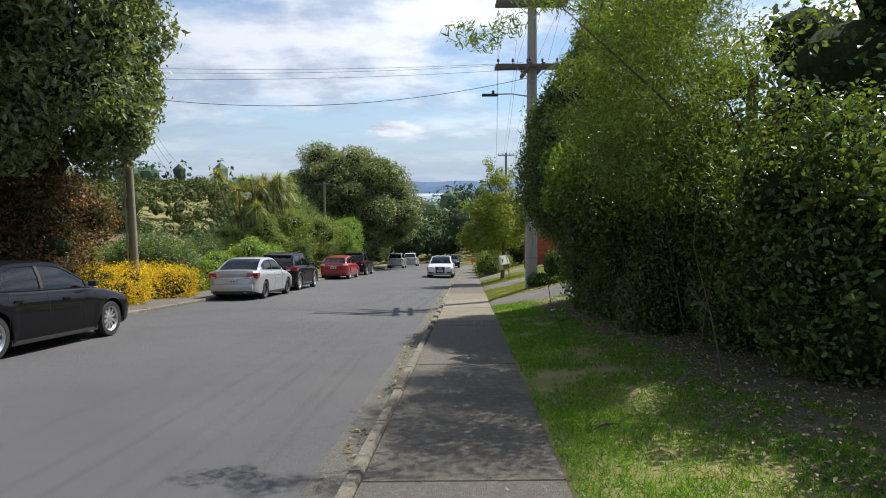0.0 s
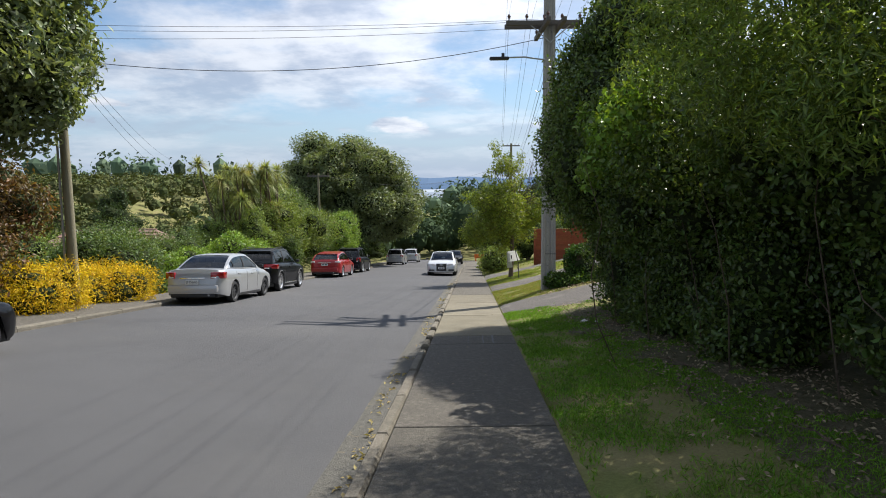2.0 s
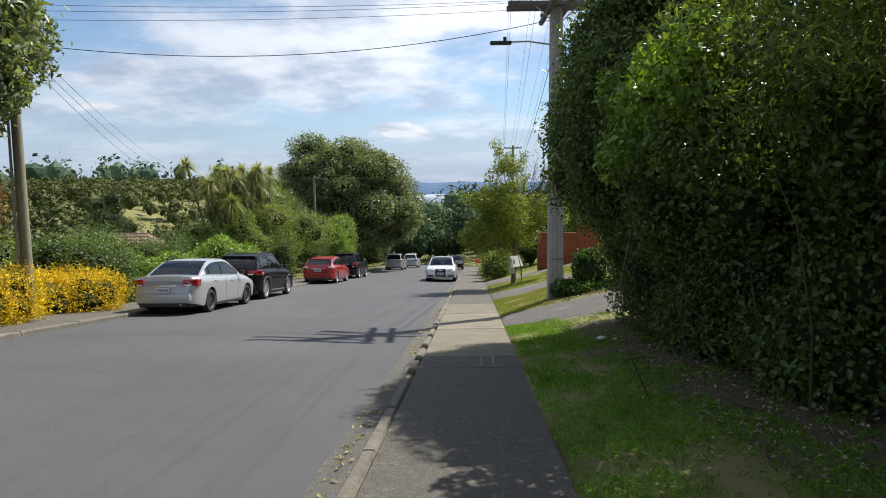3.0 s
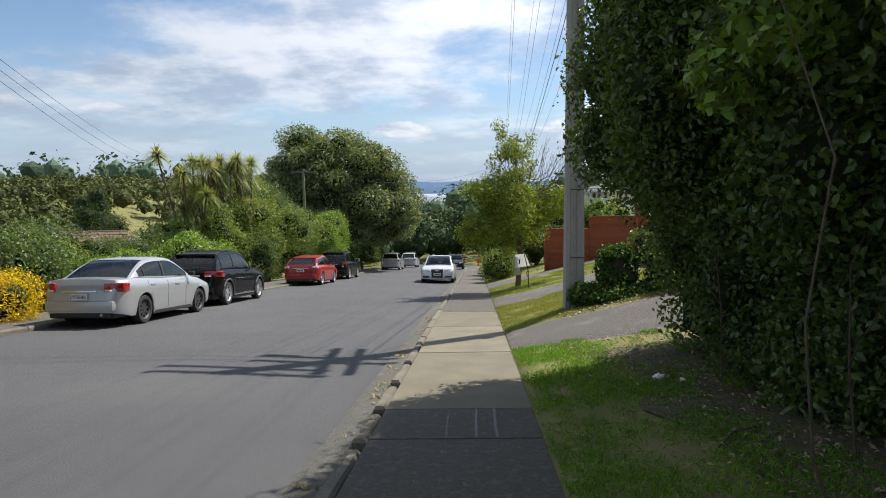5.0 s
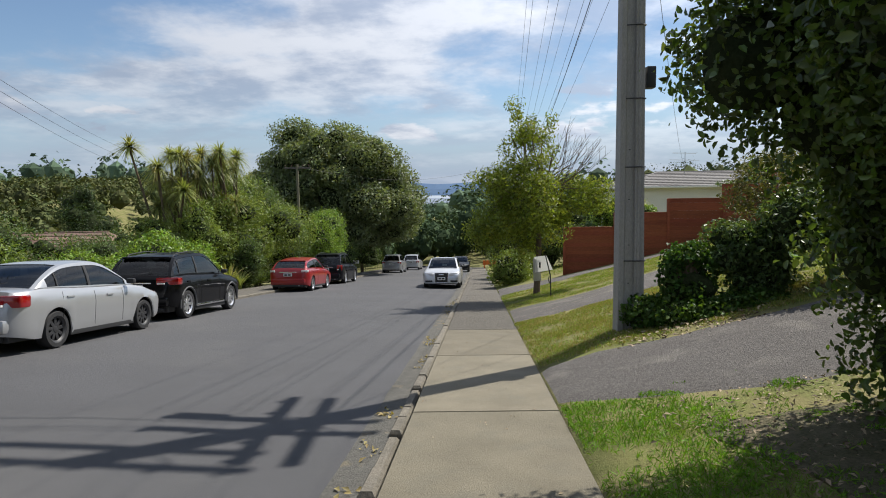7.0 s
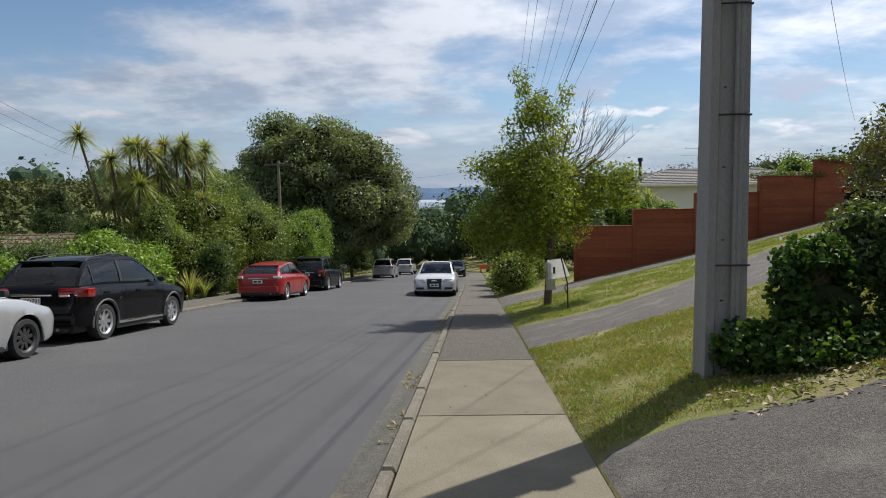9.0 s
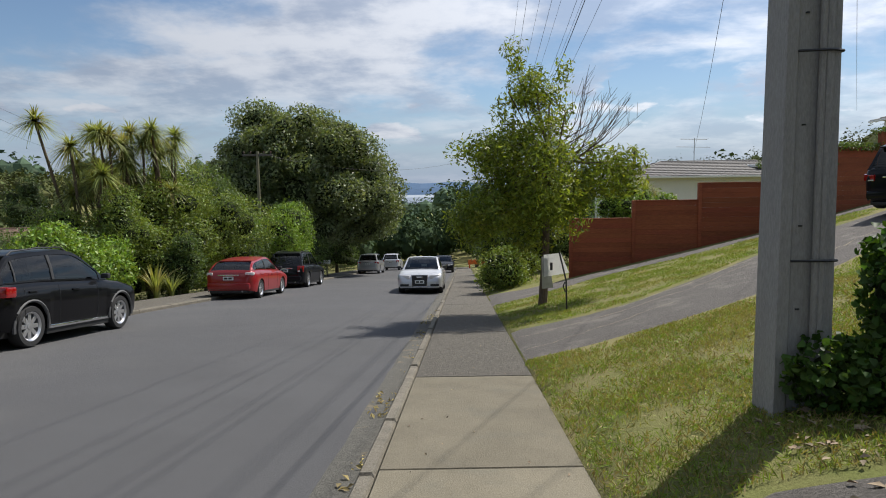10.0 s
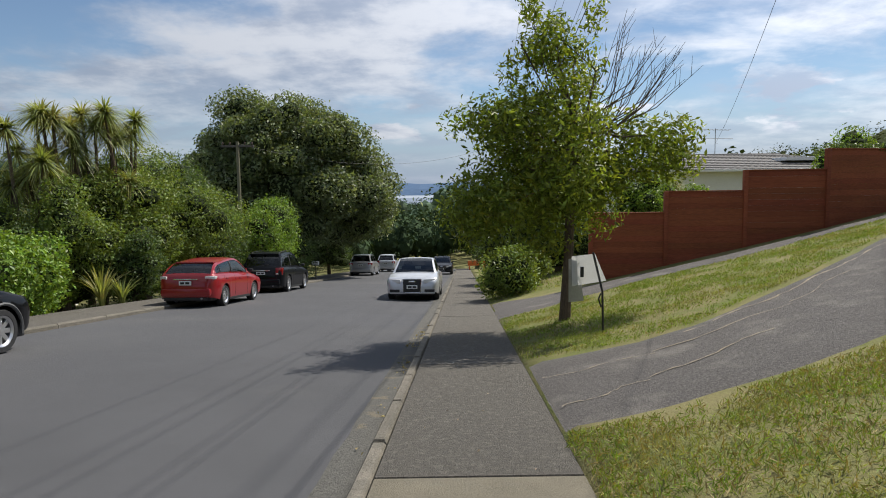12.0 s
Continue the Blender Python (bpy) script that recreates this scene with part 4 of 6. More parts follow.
    if lamps == "rear":
        for sx in (-1, 1):
            lens = rear or (0.30, 0.15, 0.17)
            lw, lh, drop = lens
            wx = half * 0.80
            bm = box(bmesh.new(), (sx * wx - lw / 2, y0 - 0.012, lamp_z - drop - lh), (sx * wx + lw / 2, y0 + 0.22, lamp_z - drop), 0.03)
            for v in bm.verts:
                v.co.y += 0.16 * max(0.0, (abs(v.co.x) - wx + lw * 0.5) / lw) ** 1.5
            lamp = part("tail_light", bm, lens_mat or TAIL, ob, "tail light lens")
            part("reverse_lamp", box(bmesh.new(), (sx * (wx - lw * 0.25) - lw * 0.18, y0 - 0.020, lamp_z - drop - lh * 0.9), (sx * (wx - lw * 0.25) + lw * 0.18, y0 + 0.03, lamp_z - drop - lh * 0.72), 0.008), TAIL if lens_mat else AMBER if tail_amber else TAILCLEAR, lamp)
        pz = lamp_z - (0.30 if rb > 0.5 else 0.26)
        part("rear_bumper", box(bmesh.new(), (-half * 0.84, y0 - 0.045, 0.34), (half * 0.84, y0 + 0.16, 0.56), 0.07), body_mat, ob)
        part("bumper_slot", box(bmesh.new(), (-half * 0.72, y0 - 0.02, 0.215), (half * 0.72, y0 + 0.10, 0.30), 0.02), TRIM, ob)
        part("boot_trim", box(bmesh.new(), (-half * 0.42, y0 - 0.022, pz + 0.09), (half * 0.42, y0 + 0.02, pz + 0.125), 0.008), CHROME, ob)
        part("exhaust_pipe", tube(bmesh.new(), [(half * 0.55, y0 - 0.03, 0.27), (half * 0.55, y0 + 0.2, 0.27)], 0.03, 10), STEEL, ob)
        part("wiper", tube(bmesh.new(), [(0.0, y0 + rb - 0.03, zb(rb) + 0.05), (0.28, y0 + rb + 0.02, zb(rb) + 0.10)], 0.008, 5), TRIM, ob)
        face, yp = 0, y0 - 0.03
    else:
        lamp_z = curve_at(profile, L - 0.22)
        for sx in (-1, 1):
            bm = box(bmesh.new(), (sx * half * 0.66 - 0.20, -y0 - 0.26, lamp_z - 0.17), (sx * half * 0.66 + 0.20, -y0 + 0.004, lamp_z - 0.03), 0.035)
            for v in bm.verts:
                v.co.y -= 0.16 * max(0.0, (sx * v.co.x - half * 0.5) / (half * 0.4)) ** 1.4
                v.co.z += 0.02 * (sx * v.co.x - half * 0.66)
            part("headlight", bm, TAILCLEAR, ob, "clear headlight")
            part("fog_grille", box(bmesh.new(), (sx * half * 0.66 - 0.17, -y0 - 0.20, 0.30), (sx * half * 0.66 + 0.17, -y0 + 0.012, 0.39), 0.02), TRIM, ob)
        part("grille", box(bmesh.new(), (-0.30, -y0 - 0.06, 0.28), (0.30, -y0 + 0.022, lamp_z - 0.03), 0.03), TRIM, ob)
        ring = bmesh.new()
        tube(ring, [(-0.31, -y0 + 0.02, lamp_z - 0.03), (0.31, -y0 + 0.02, lamp_z - 0.03), (0.27, -y0 + 0.02, 0.28), (-0.27, -y0 + 0.02, 0.28), (-0.31, -y0 + 0.02, lamp_z - 0.03)], 0.012, 6)
        part("grille_surround", ring, grille, ob)
        part("badge", box(bmesh.new(), (-0.12, -y0 + 0.02, lamp_z - 0.135), (0.12, -y0 + 0.04, lamp_z - 0.085), 0.008), CHROME, ob)
        part("front_bumper", box(bmesh.new(), (-half * 0.86, -y0 - 0.14, 0.24), (half * 0.86, -y0 - 0.02, 0.30), 0.02), body_mat, ob)
        pz, yp, face = 0.47, -y0 + 0.032, 180
    plate_ob = part("number_plate", box(bmesh.new(), (-0.18, yp - 0.012, pz - 0.062), (0.18, yp + 0.012, pz + 0.062), 0.004), PLATE, ob)
    if plate:
        text = bpy.data.curves.new("plate_text", "FONT")
        text.body, text.size, text.align_x, text.align_y, text.extrude = plate, 0.11, "CENTER", "CENTER", 0.001
        t = new("plate_text", text)
        text.materials.append(PLATETEXT)
        t.parent = plate_ob
        t.matrix_basis = pose(0, yp + (-0.015 if face == 0 else 0.015), pz, 90, 0, face)
    else:
        for bx in (-0.09, 0.06):
            part("plate_bar", box(bmesh.new(), (bx - 0.05, yp + (-0.016 if face == 0 else 0.012), pz - 0.032), (bx + 0.07, yp + (-0.012 if face == 0 else 0.016), pz + 0.032)), PLATETEXT, plate_ob)
    return ob


GREYTRIM = material("grey_plastic_trim", (0.10, 0.10, 0.10), rough=0.6, amount=0.3)


def parked(x, y, turn=-2.3):
    pitch = math.degrees(math.atan(FALL))
    return pose(x, y, road_z(x, y) + 0.004, 0, 0, turn) @ pose(0, 0, 0, pitch if abs(turn) < 90 else -pitch)


SEDAN = [(0.0, 0.55), (0.03, 0.80), (0.12, 0.965), (0.75, 1.0), (2.0, 0.96), (3.30, 0.945), (3.65, 0.91), (4.30, 0.76), (4.48, 0.66), (4.55, 0.50)]
car(parked(-6.95, 23.05), "silver saloon car with red tail lights parked at the kerb", SILVER, 4.55, 1.70, 1.42, 2.70, 1.00, SEDAN, 0.58, 1.36, 2.50, 3.46, 0.31, rear=(0.34, 0.19, 0.02), drop=0.06, alloy=False, spokes=9, plate="JMS646")
CROSS = [(0.0, 0.60), (0.03, 0.90), (0.10, 1.04), (1.0, 1.06), (2.2, 1.04), (3.05, 1.02), (3.45, 0.985), (4.05, 0.87), (4.22, 0.74), (4.30, 0.55)]
car(parked(-6.95, 28.15), "black compact crossover car with alloy wheels parked at the kerb", BLACKPAINT, 4.30, 1.80, 1.60, 2.67, 0.80, CROSS, 0.14, 0.60, 2.25, 3.18, 0.345, drop=0.11, rear=(0.46, 0.17, 0.03), spokes=8, plate="LGD791", rails=True, cladding=2, spoiler=True, name="crossover_car")
HATCH = [(0.0, 0.55), (0.03, 0.82), (0.10, 0.98), (1.0, 0.985), (2.2, 0.96), (3.15, 0.945), (3.5, 0.90), (4.15, 0.77), (4.34, 0.66), (4.42, 0.50)]
car(parked(-6.55, 40.2), "red hatchback car with roof spoiler parked at the kerb", REDPAINT, 4.42, 1.74, 1.44, 2.62, 0.85, HATCH, 0.16, 0.78, 2.35, 3.28, 0.315, rear=(0.26, 0.10, 0.06), spokes=10, plate="", spoiler=True, drop=0.13, lens_mat=TAILCLEAR, name="hatchback_car")
WAGON = [(0.0, 0.60), (0.03, 0.92), (0.10, 1.06), (1.0, 1.07), (2.3, 1.05), (3.2, 1.03), (3.6, 0.99), (4.3, 0.87), (4.48, 0.74), (4.55, 0.55)]
car(parked(-6.45, 47.7), "black sport utility car parked behind the red car", DARKPAINT, 4.55, 1.82, 1.68, 2.66, 0.95, WAGON, 0.14, 0.56, 2.40, 3.36, 0.345, rear=(0.26, 0.30, 0.04), spokes=10, rails=True, spoiler=True, drop=0.09, name="utility_car")
car(parked(-5.05, 69.4), "silver sport utility car parked under the trees", GREYPAINT, 4.55, 1.80, 1.62, 2.66, 0.95, WAGON, 0.14, 0.56, 2.40, 3.36, 0.34, rear=(0.30, 0.18, 0.08), spokes=10, spoiler=True, drop=0.09, name="utility_car")
car(parked(-4.10, 81.0), "pale sport utility car parked farther down the street", WHITEPAINT, 4.55, 1.80, 1.64, 2.66, 0.95, WAGON, 0.14, 0.56, 2.40, 3.36, 0.34, rear=(0.26, 0.26, 0.06), spokes=10, spoiler=True, drop=0.09, name="utility_car")
AUDI = [(0.0, 0.55), (0.03, 0.82), (0.10, 0.96), (1.0, 0.97), (2.0, 0.95), (2.95, 0.935), (3.35, 0.90), (4.0, 0.79), (4.20, 0.70), (4.29, 0.50)]
car(parked(-0.12, 42.9, 177.7), "white-silver hatchback car with a dark grille facing uphill", WHITEPAINT, 4.29, 1.77, 1.43, 2.58, 0.83, AUDI, 0.16, 0.66, 2.20, 3.12, 0.315, lamps="front", spokes=10, plate="", name="hatchback_car")
car(parked(1.05, 72.5, 177.7), "dark car parked behind the white hatchback", DARKPAINT, 4.42, 1.78, 1.47, 2.62, 0.85, HATCH, 0.16, 0.62, 2.35, 3.28, 0.315, lamps="front", spokes=10, name="hatchback_car")
SALOON = [(0.0, 0.55), (0.03, 0.82), (0.12, 0.98), (0.8, 1.0), (2.2, 0.965), (3.45, 0.95), (3.85, 0.92), (4.60, 0.78), (4.82, 0.66), (4.90, 0.50)]
car(parked(-7.25, 10.2), "glossy black executive saloon car with alloy wheels", BLACKPAINT, 4.90, 1.86, 1.42, 2.97, 1.08, SALOON, 0.70, 1.55, 2.80, 3.72, 0.335, rear=(0.38, 0.14, 0.10), spokes=10, name="car")
car(pose(13.1, 32.2, land_z(13.1, 32.2) + 0.03, 0, 0, -60) @ pose(0, 0, 0, 8), "dark grey crossover car parked up the driveway", DARKPAINT, 4.30, 1.80, 1.60, 2.67, 0.80, CROSS, 0.14, 0.50, 2.25, 3.18, 0.345, rear=(0.32, 0.16, 0.10), spokes=10, cladding=1, spoiler=True, name="crossover_car")

# ---- the concrete power pole beside the driveway ----
def insulator(parent, x, y, z):
    bm = bmesh.new()
    lathe(bm, [(0.0, 0.0), (0.018, 0.0), (0.018, 0.06), (0.045, 0.07), (0.03, 0.10), (0.05, 0.11), (0.028, 0.15), (0.02, 0.17), (0.0, 0.17)], 10, pose(x, y, z, 0, -90, 0))
    part("insulator", bm, CERAMIC, parent)


POLE = (2.91, 20.78, land_z(2.91, 20.78))
pole = thing("power_pole", pose(*POLE), "grey concrete power pole with crossarms, a street lamp and conduits", "power pole")
bm = bmesh.new()
TOP = 7.75 - POLE[2]
levels = [-0.5, 0.0, 1.5, 3.5, 5.5, 7.5, TOP]
section = [(-0.5, -0.5), (-0.30, -0.5), (-0.22, -0.36), (0.22, -0.36), (0.30, -0.5), (0.5, -0.5), (0.5, 0.5), (0.30, 0.5), (0.22, 0.36), (-0.22, 0.36), (-0.30, 0.5), (-0.5, 0.5)]
rings = []
for z in levels:
    w = 0.375 - 0.013 * z
    d = 0.28 - 0.009 * z
    rings.append([bm.verts.new((a * w, b * d, z)) for a, b in section])
for r1, r2 in zip(rings, rings[1:]):
    for i in range(12):
        bm.faces.new((r1[i], r1[(i + 1) % 12], r2[(i + 1) % 12], r2[i]))
bm.faces.new(rings[-1])
bmesh.ops.bevel(bm, geom=[e for e in bm.edges if abs(e.verts[0].co.z - e.verts[1].co.z) > 0.3], offset=0.012, segments=1, affect="EDGES")
shaft = part("shaft", bm, POLECONC, pole)
for x, r, h in ((0.075, 0.022, 6.6), (0.125, 0.030, 7.3)):
    part("conduit", tube(bmesh.new(), [(x * 0.8, -0.130, 0.05), (x * 0.8, -0.120, 3.0), (x * 0.6, -0.10, h)], r, 8), POLECONC, pole, "grey plastic conduit")
for z in (1.02, 2.35, 3.30, 4.3):
    w, d = 0.375 - 0.013 * z, 0.28 - 0.009 * z
    bm = bmesh.new()
    tube(bm, [(-w * 0.30, -d * 0.53, z), (0.10, -d * 0.64, z + 0.002), (w * 0.53, -d * 0.53, z), (w * 0.53, d * 0.3, z)], 0.009, 5)
    part("strap", bm, BLACKMETAL, pole, "dark steel strap")
for z in (0.35, 0.7, 1.25, 1.9, 2.6):
    part("bolt_hole", lathe(bmesh.new(), [(0.0, 0.0), (0.014, 0.0), (0.014, 0.01)], 8, pose(-0.03, -0.1005 + z * 0.0033, z, 0, 90, 90)), BLACKMETAL, pole)
part("junction_box", box(bmesh.new(), (0.20, -0.10, 3.45), (0.33, 0.08, 3.75), 0.02), BLACKMETAL, pole, "small black junction box")
ARMS = ((5.32, -1.18, 0.85), (7.28, -1.16, 1.10))
for z, a, b in ARMS:
    zl = z - POLE[2]
    for dy in (-0.20, 0.20):
        part("crossarm", box(bmesh.new(), (a, dy - 0.05, zl - 0.06), (b, dy + 0.05, zl + 0.06), 0.008), ARMWOOD, pole, "grey timber crossarm")
    for sx in (-0.55, 0.55):
        part("brace", tube(bmesh.new(), [(0.0, -0.17, zl - 0.5), (sx, -0.2, zl - 0.03)], 0.015, 5), STEEL, pole)
    for k in range(5):
        x = a + 0.08 + (b - a - 0.16) * k / 4
        insulator(pole, x, -0.2, zl + 0.06)
for sx in (-0.2, 0.2):
    part("crossarm", box(bmesh.new(), (sx - 0.05, -1.15, 5.14 - POLE[2]), (sx + 0.05, 1.15, 5.25 - POLE[2]), 0.008), ARMWOOD, pole, "grey timber crossarm facing the street")
for y in (-1.0, -0.5, 0.5, 1.0):
    insulator(pole, -0.2, y, 5.25 - POLE[2])
bm = tube(bmesh.new(), [(-0.1, -0.1, 4.38 - POLE[2]), (-0.7, -0.14, 4.46 - POLE[2]), (-1.15, -0.18, 4.44 - POLE[2])], 0.022, 8)
arm = part("lamp_arm", bm, STEEL, pole)
part("lamp_head", box(bmesh.new(), (-1.62, -0.27, 4.38 - POLE[2]), (-1.10, -0.09, 4.46 - POLE[2]), 0.03), BLACKMETAL, pole, "flat dark street lamp head")
part("light_sensor", box(bmesh.new(), (-1.30, -0.21, 4.46 - POLE[2]), (-1.22, -0.15, 4.56 - POLE[2]), 0.012), BLACKMETAL, pole)


def wire(a, b, sag, r, label="thin dark overhead power wire"):
    a, b = Vector(a), Vector(b)
    pts = []
    for k in range(25):
        t = k / 24
        p = a.lerp(b, t)
        p.z -= sag * 4 * t * (1 - t)
        pts.append(p)
    ob = part("overhead_wire", tube(bmesh.new(), pts, r, 5), CABLE, None)
    return tagged(ob, label, "wire", "overhead wires")


NEXT = (7.0, 70.0, 3.2)
LEFT_POLE = (-9.55, 19.5)
for z, a, b in ARMS:
    for k in range(4):
        x = POLE[0] + a + 0.08 + (b - a - 0.16) * k / 3.0
        y = POLE[1] - 0.2
        wire((x, y, z + 0.22), (NEXT[0] + (x - POLE[0]), NEXT[1], NEXT[2] + (1.6 if z > 6 else 0)), 0.9, 0.005)
        wire((x, y, z + 0.22), (0.6 + (x - POLE[0]), -32, z + 5.2), 0.7, 0.003)
wire((POLE[0] + 0.1, POLE[1] - 0.1, 4.9), (NEXT[0], NEXT[1], 2.6), 1.0, 0.010, "thick black overhead telephone cable")
for k, (za, zb_) in enumerate(((5.35, 5.05), (5.20, 4.85), (5.42, 5.18))):
    wire((POLE[0] - 1.0 + 0.35 * k, POLE[1] - 0.2, za), (LEFT_POLE[0], LEFT_POLE[1], zb_), 0.12, 0.005)
wire((POLE[0] - 0.15, POLE[1] - 0.15, 4.95), (LEFT_POLE[0], LEFT_POLE[1], 4.35), 0.55, 0.009, "thick black overhead telephone cable")
for k in range(3):
    wire((LEFT_POLE[0], LEFT_POLE[1], 4.7 - 0.22 * k), (-25.0 - 0.4 * k, 62, 3.6 - 0.5 * k), 0.45, 0.007)
wire((2.9, 20.5, 5.3), (23.5, 51.5, 3.6), 0.5, 0.006)
wire((2.9, 20.5, 5.1), (16.0, 55.0, 1.6), 0.6, 0.006)


def plain_pole(at, top, r, label, arms=True):
    ob = thing("power_pole", pose(*at), label, "power pole")
    part("shaft", tube(bmesh.new(), [(0, 0, -0.4), (0, 0, 0), (0, 0, (top - at[2]) * 0.5), (0, 0, top - at[2])], [r * 1.2, r * 1.15, r, r * 0.8], 12), POLEWOOD, ob)
    if arms:
        for dz in (0.25, ):
            part("crossarm", box(bmesh.new(), (-0.9, -0.05, top - at[2] - dz - 0.06), (0.9, 0.05, top - at[2] - dz + 0.06), 0.008), ARMWOOD, ob)
            for x in (-0.8, -0.4, 0.4, 0.8):
                insulator(ob, x, 0, top - at[2] - dz + 0.06)
    return ob


lp = plain_pole((LEFT_POLE[0], LEFT_POLE[1], land_z(*LEFT_POLE)), 5.6, 0.11, "weathered timber power pole among garden shrubs", False)
part("conduit", tube(bmesh.new(), [(-0.17, -0.06, 0.1), (-0.16, -0.05, 3.0), (-0.14, -0.05, 6.0)], 0.03, 8), POLECONC, lp, "thin grey conduit")
plain_pole((-10.2, 55.0, land_z(-10.2, 55.0)), 2.1, 0.10, "slim grey power pole in front of the big tree")
plain_pole((NEXT[0], NEXT[1], land_z(NEXT[0], NEXT[1])), NEXT[2] + 2.0, 0.14, "timber power pole farther down the street")
wire((-10.2, 55.0, 2.0), (NEXT[0], NEXT[1], 3.4), 1.6, 0.008)

# ---- red-brown timber fence stepping up the bank ----
FENCE_STEPS = [(4.82, 36.95, -1.36), (6.78, 36.75, -0.80), (8.80, 36.55, -0.27), (10.90, 36.45, 0.26), (13.0, 36.9, 0.80), (15.2, 37.6, 1.32), (17.4, 38.3, 1.85), (19.6, 39.0, 2.40), (22.0, 39.7, 2.9)]
fence = thing("fence", pose(FENCE_STEPS[0][0], FENCE_STEPS[0][1], land_z(*FENCE_STEPS[0][:2])), "red-brown stained timber fence stepping up the bank", "fence")
for k, ((xa, ya, top), (xb, yb, nxt)) in enumerate(zip(FENCE_STEPS, FENCE_STEPS[1:])):
    base = land_z(xa, ya)
    high = top - base
    turn = math.degrees(math.atan2(yb - ya, xb - xa))
    width = math.hypot(xb - xa, yb - ya)
    panel = part("fence_panel", box(box(bmesh.new(), (0.0, 0.014, high - 0.35), (width, 0.06, high - 0.25), 0.005), (0.0, 0.014, 0.35), (width, 0.06, 0.45), 0.005), FENCE, fence, "panel of horizontal boards")
    panel.matrix_basis = fence.matrix_world.inverted() @ pose(xa, ya, base, 0, 0, turn)
    part("post", box(bmesh.new(), (-0.055, -0.06, -0.3), (0.055, 0.07, high + 0.02), 0.008), FENCE, panel)
    bmb = box(bmesh.new(), (0.05, -0.022, 0.0), (width - 0.05, 0.012, 0.1505), 0.004)
    mesh = bpy.data.meshes.new("board")
    bmb.to_mesh(mesh)
    bmb.free()
    for r in range(16):
        z0 = high - (r + 1) * 0.152
        if z0 < -0.25:
            break
        link("board", mesh, FENCE, panel).matrix_basis = pose(0, 0.003 * math.sin(r * 3.1 + k), z0)
    part("capping", box(bmesh.new(), (0.0, -0.05, high), (width, 0.06, high + 0.028), 0.006), FENCE, panel, "flat timber capping")

# ---- white house behind the fence ----
def tile_roof(parent, quad, rows, cols, mat):
    """Courses of roof tiles laid over a sloping four-sided face (eave left, eave right, ridge right, ridge left)."""
    a, b, c, d = (Vector(p) for p in quad)
    normal = (b - a).cross(d - a).normalized()
    for r in range(rows):
        bm = bmesh.new()
        p0, p1 = a.lerp(d, r / rows), b.lerp(c, r / rows)
        q0, q1 = a.lerp(d, (r + 1.12) / rows), b.lerp(c, (r + 1.12) / rows)
        pts_low, pts_high = [], []
        for i in range(cols * 2 + 1):
            t = i / (cols * 2)
            wave = 0.018 if i % 2 else 0.0
            pts_low.append((bm.verts.new(p0.lerp(p1, t) + normal * (0.055 + wave)), bm.verts.new(p0.lerp(p1, t) + normal * (0.005))))
            pts_high.append(bm.verts.new(q0.lerp(q1, t) + normal * (0.012 + wave * 0.5)))
        for i in range(cols * 2):
            bm.faces.new((pts_low[i][0], pts_low[i + 1][0], pts_high[i + 1], pts_high[i]))
            bm.faces.new((pts_low[i][1], pts_low[i + 1][1], pts_low[i + 1][0], pts_low[i][0]))
        part("tile_course", bm, mat, parent, sharp=60)


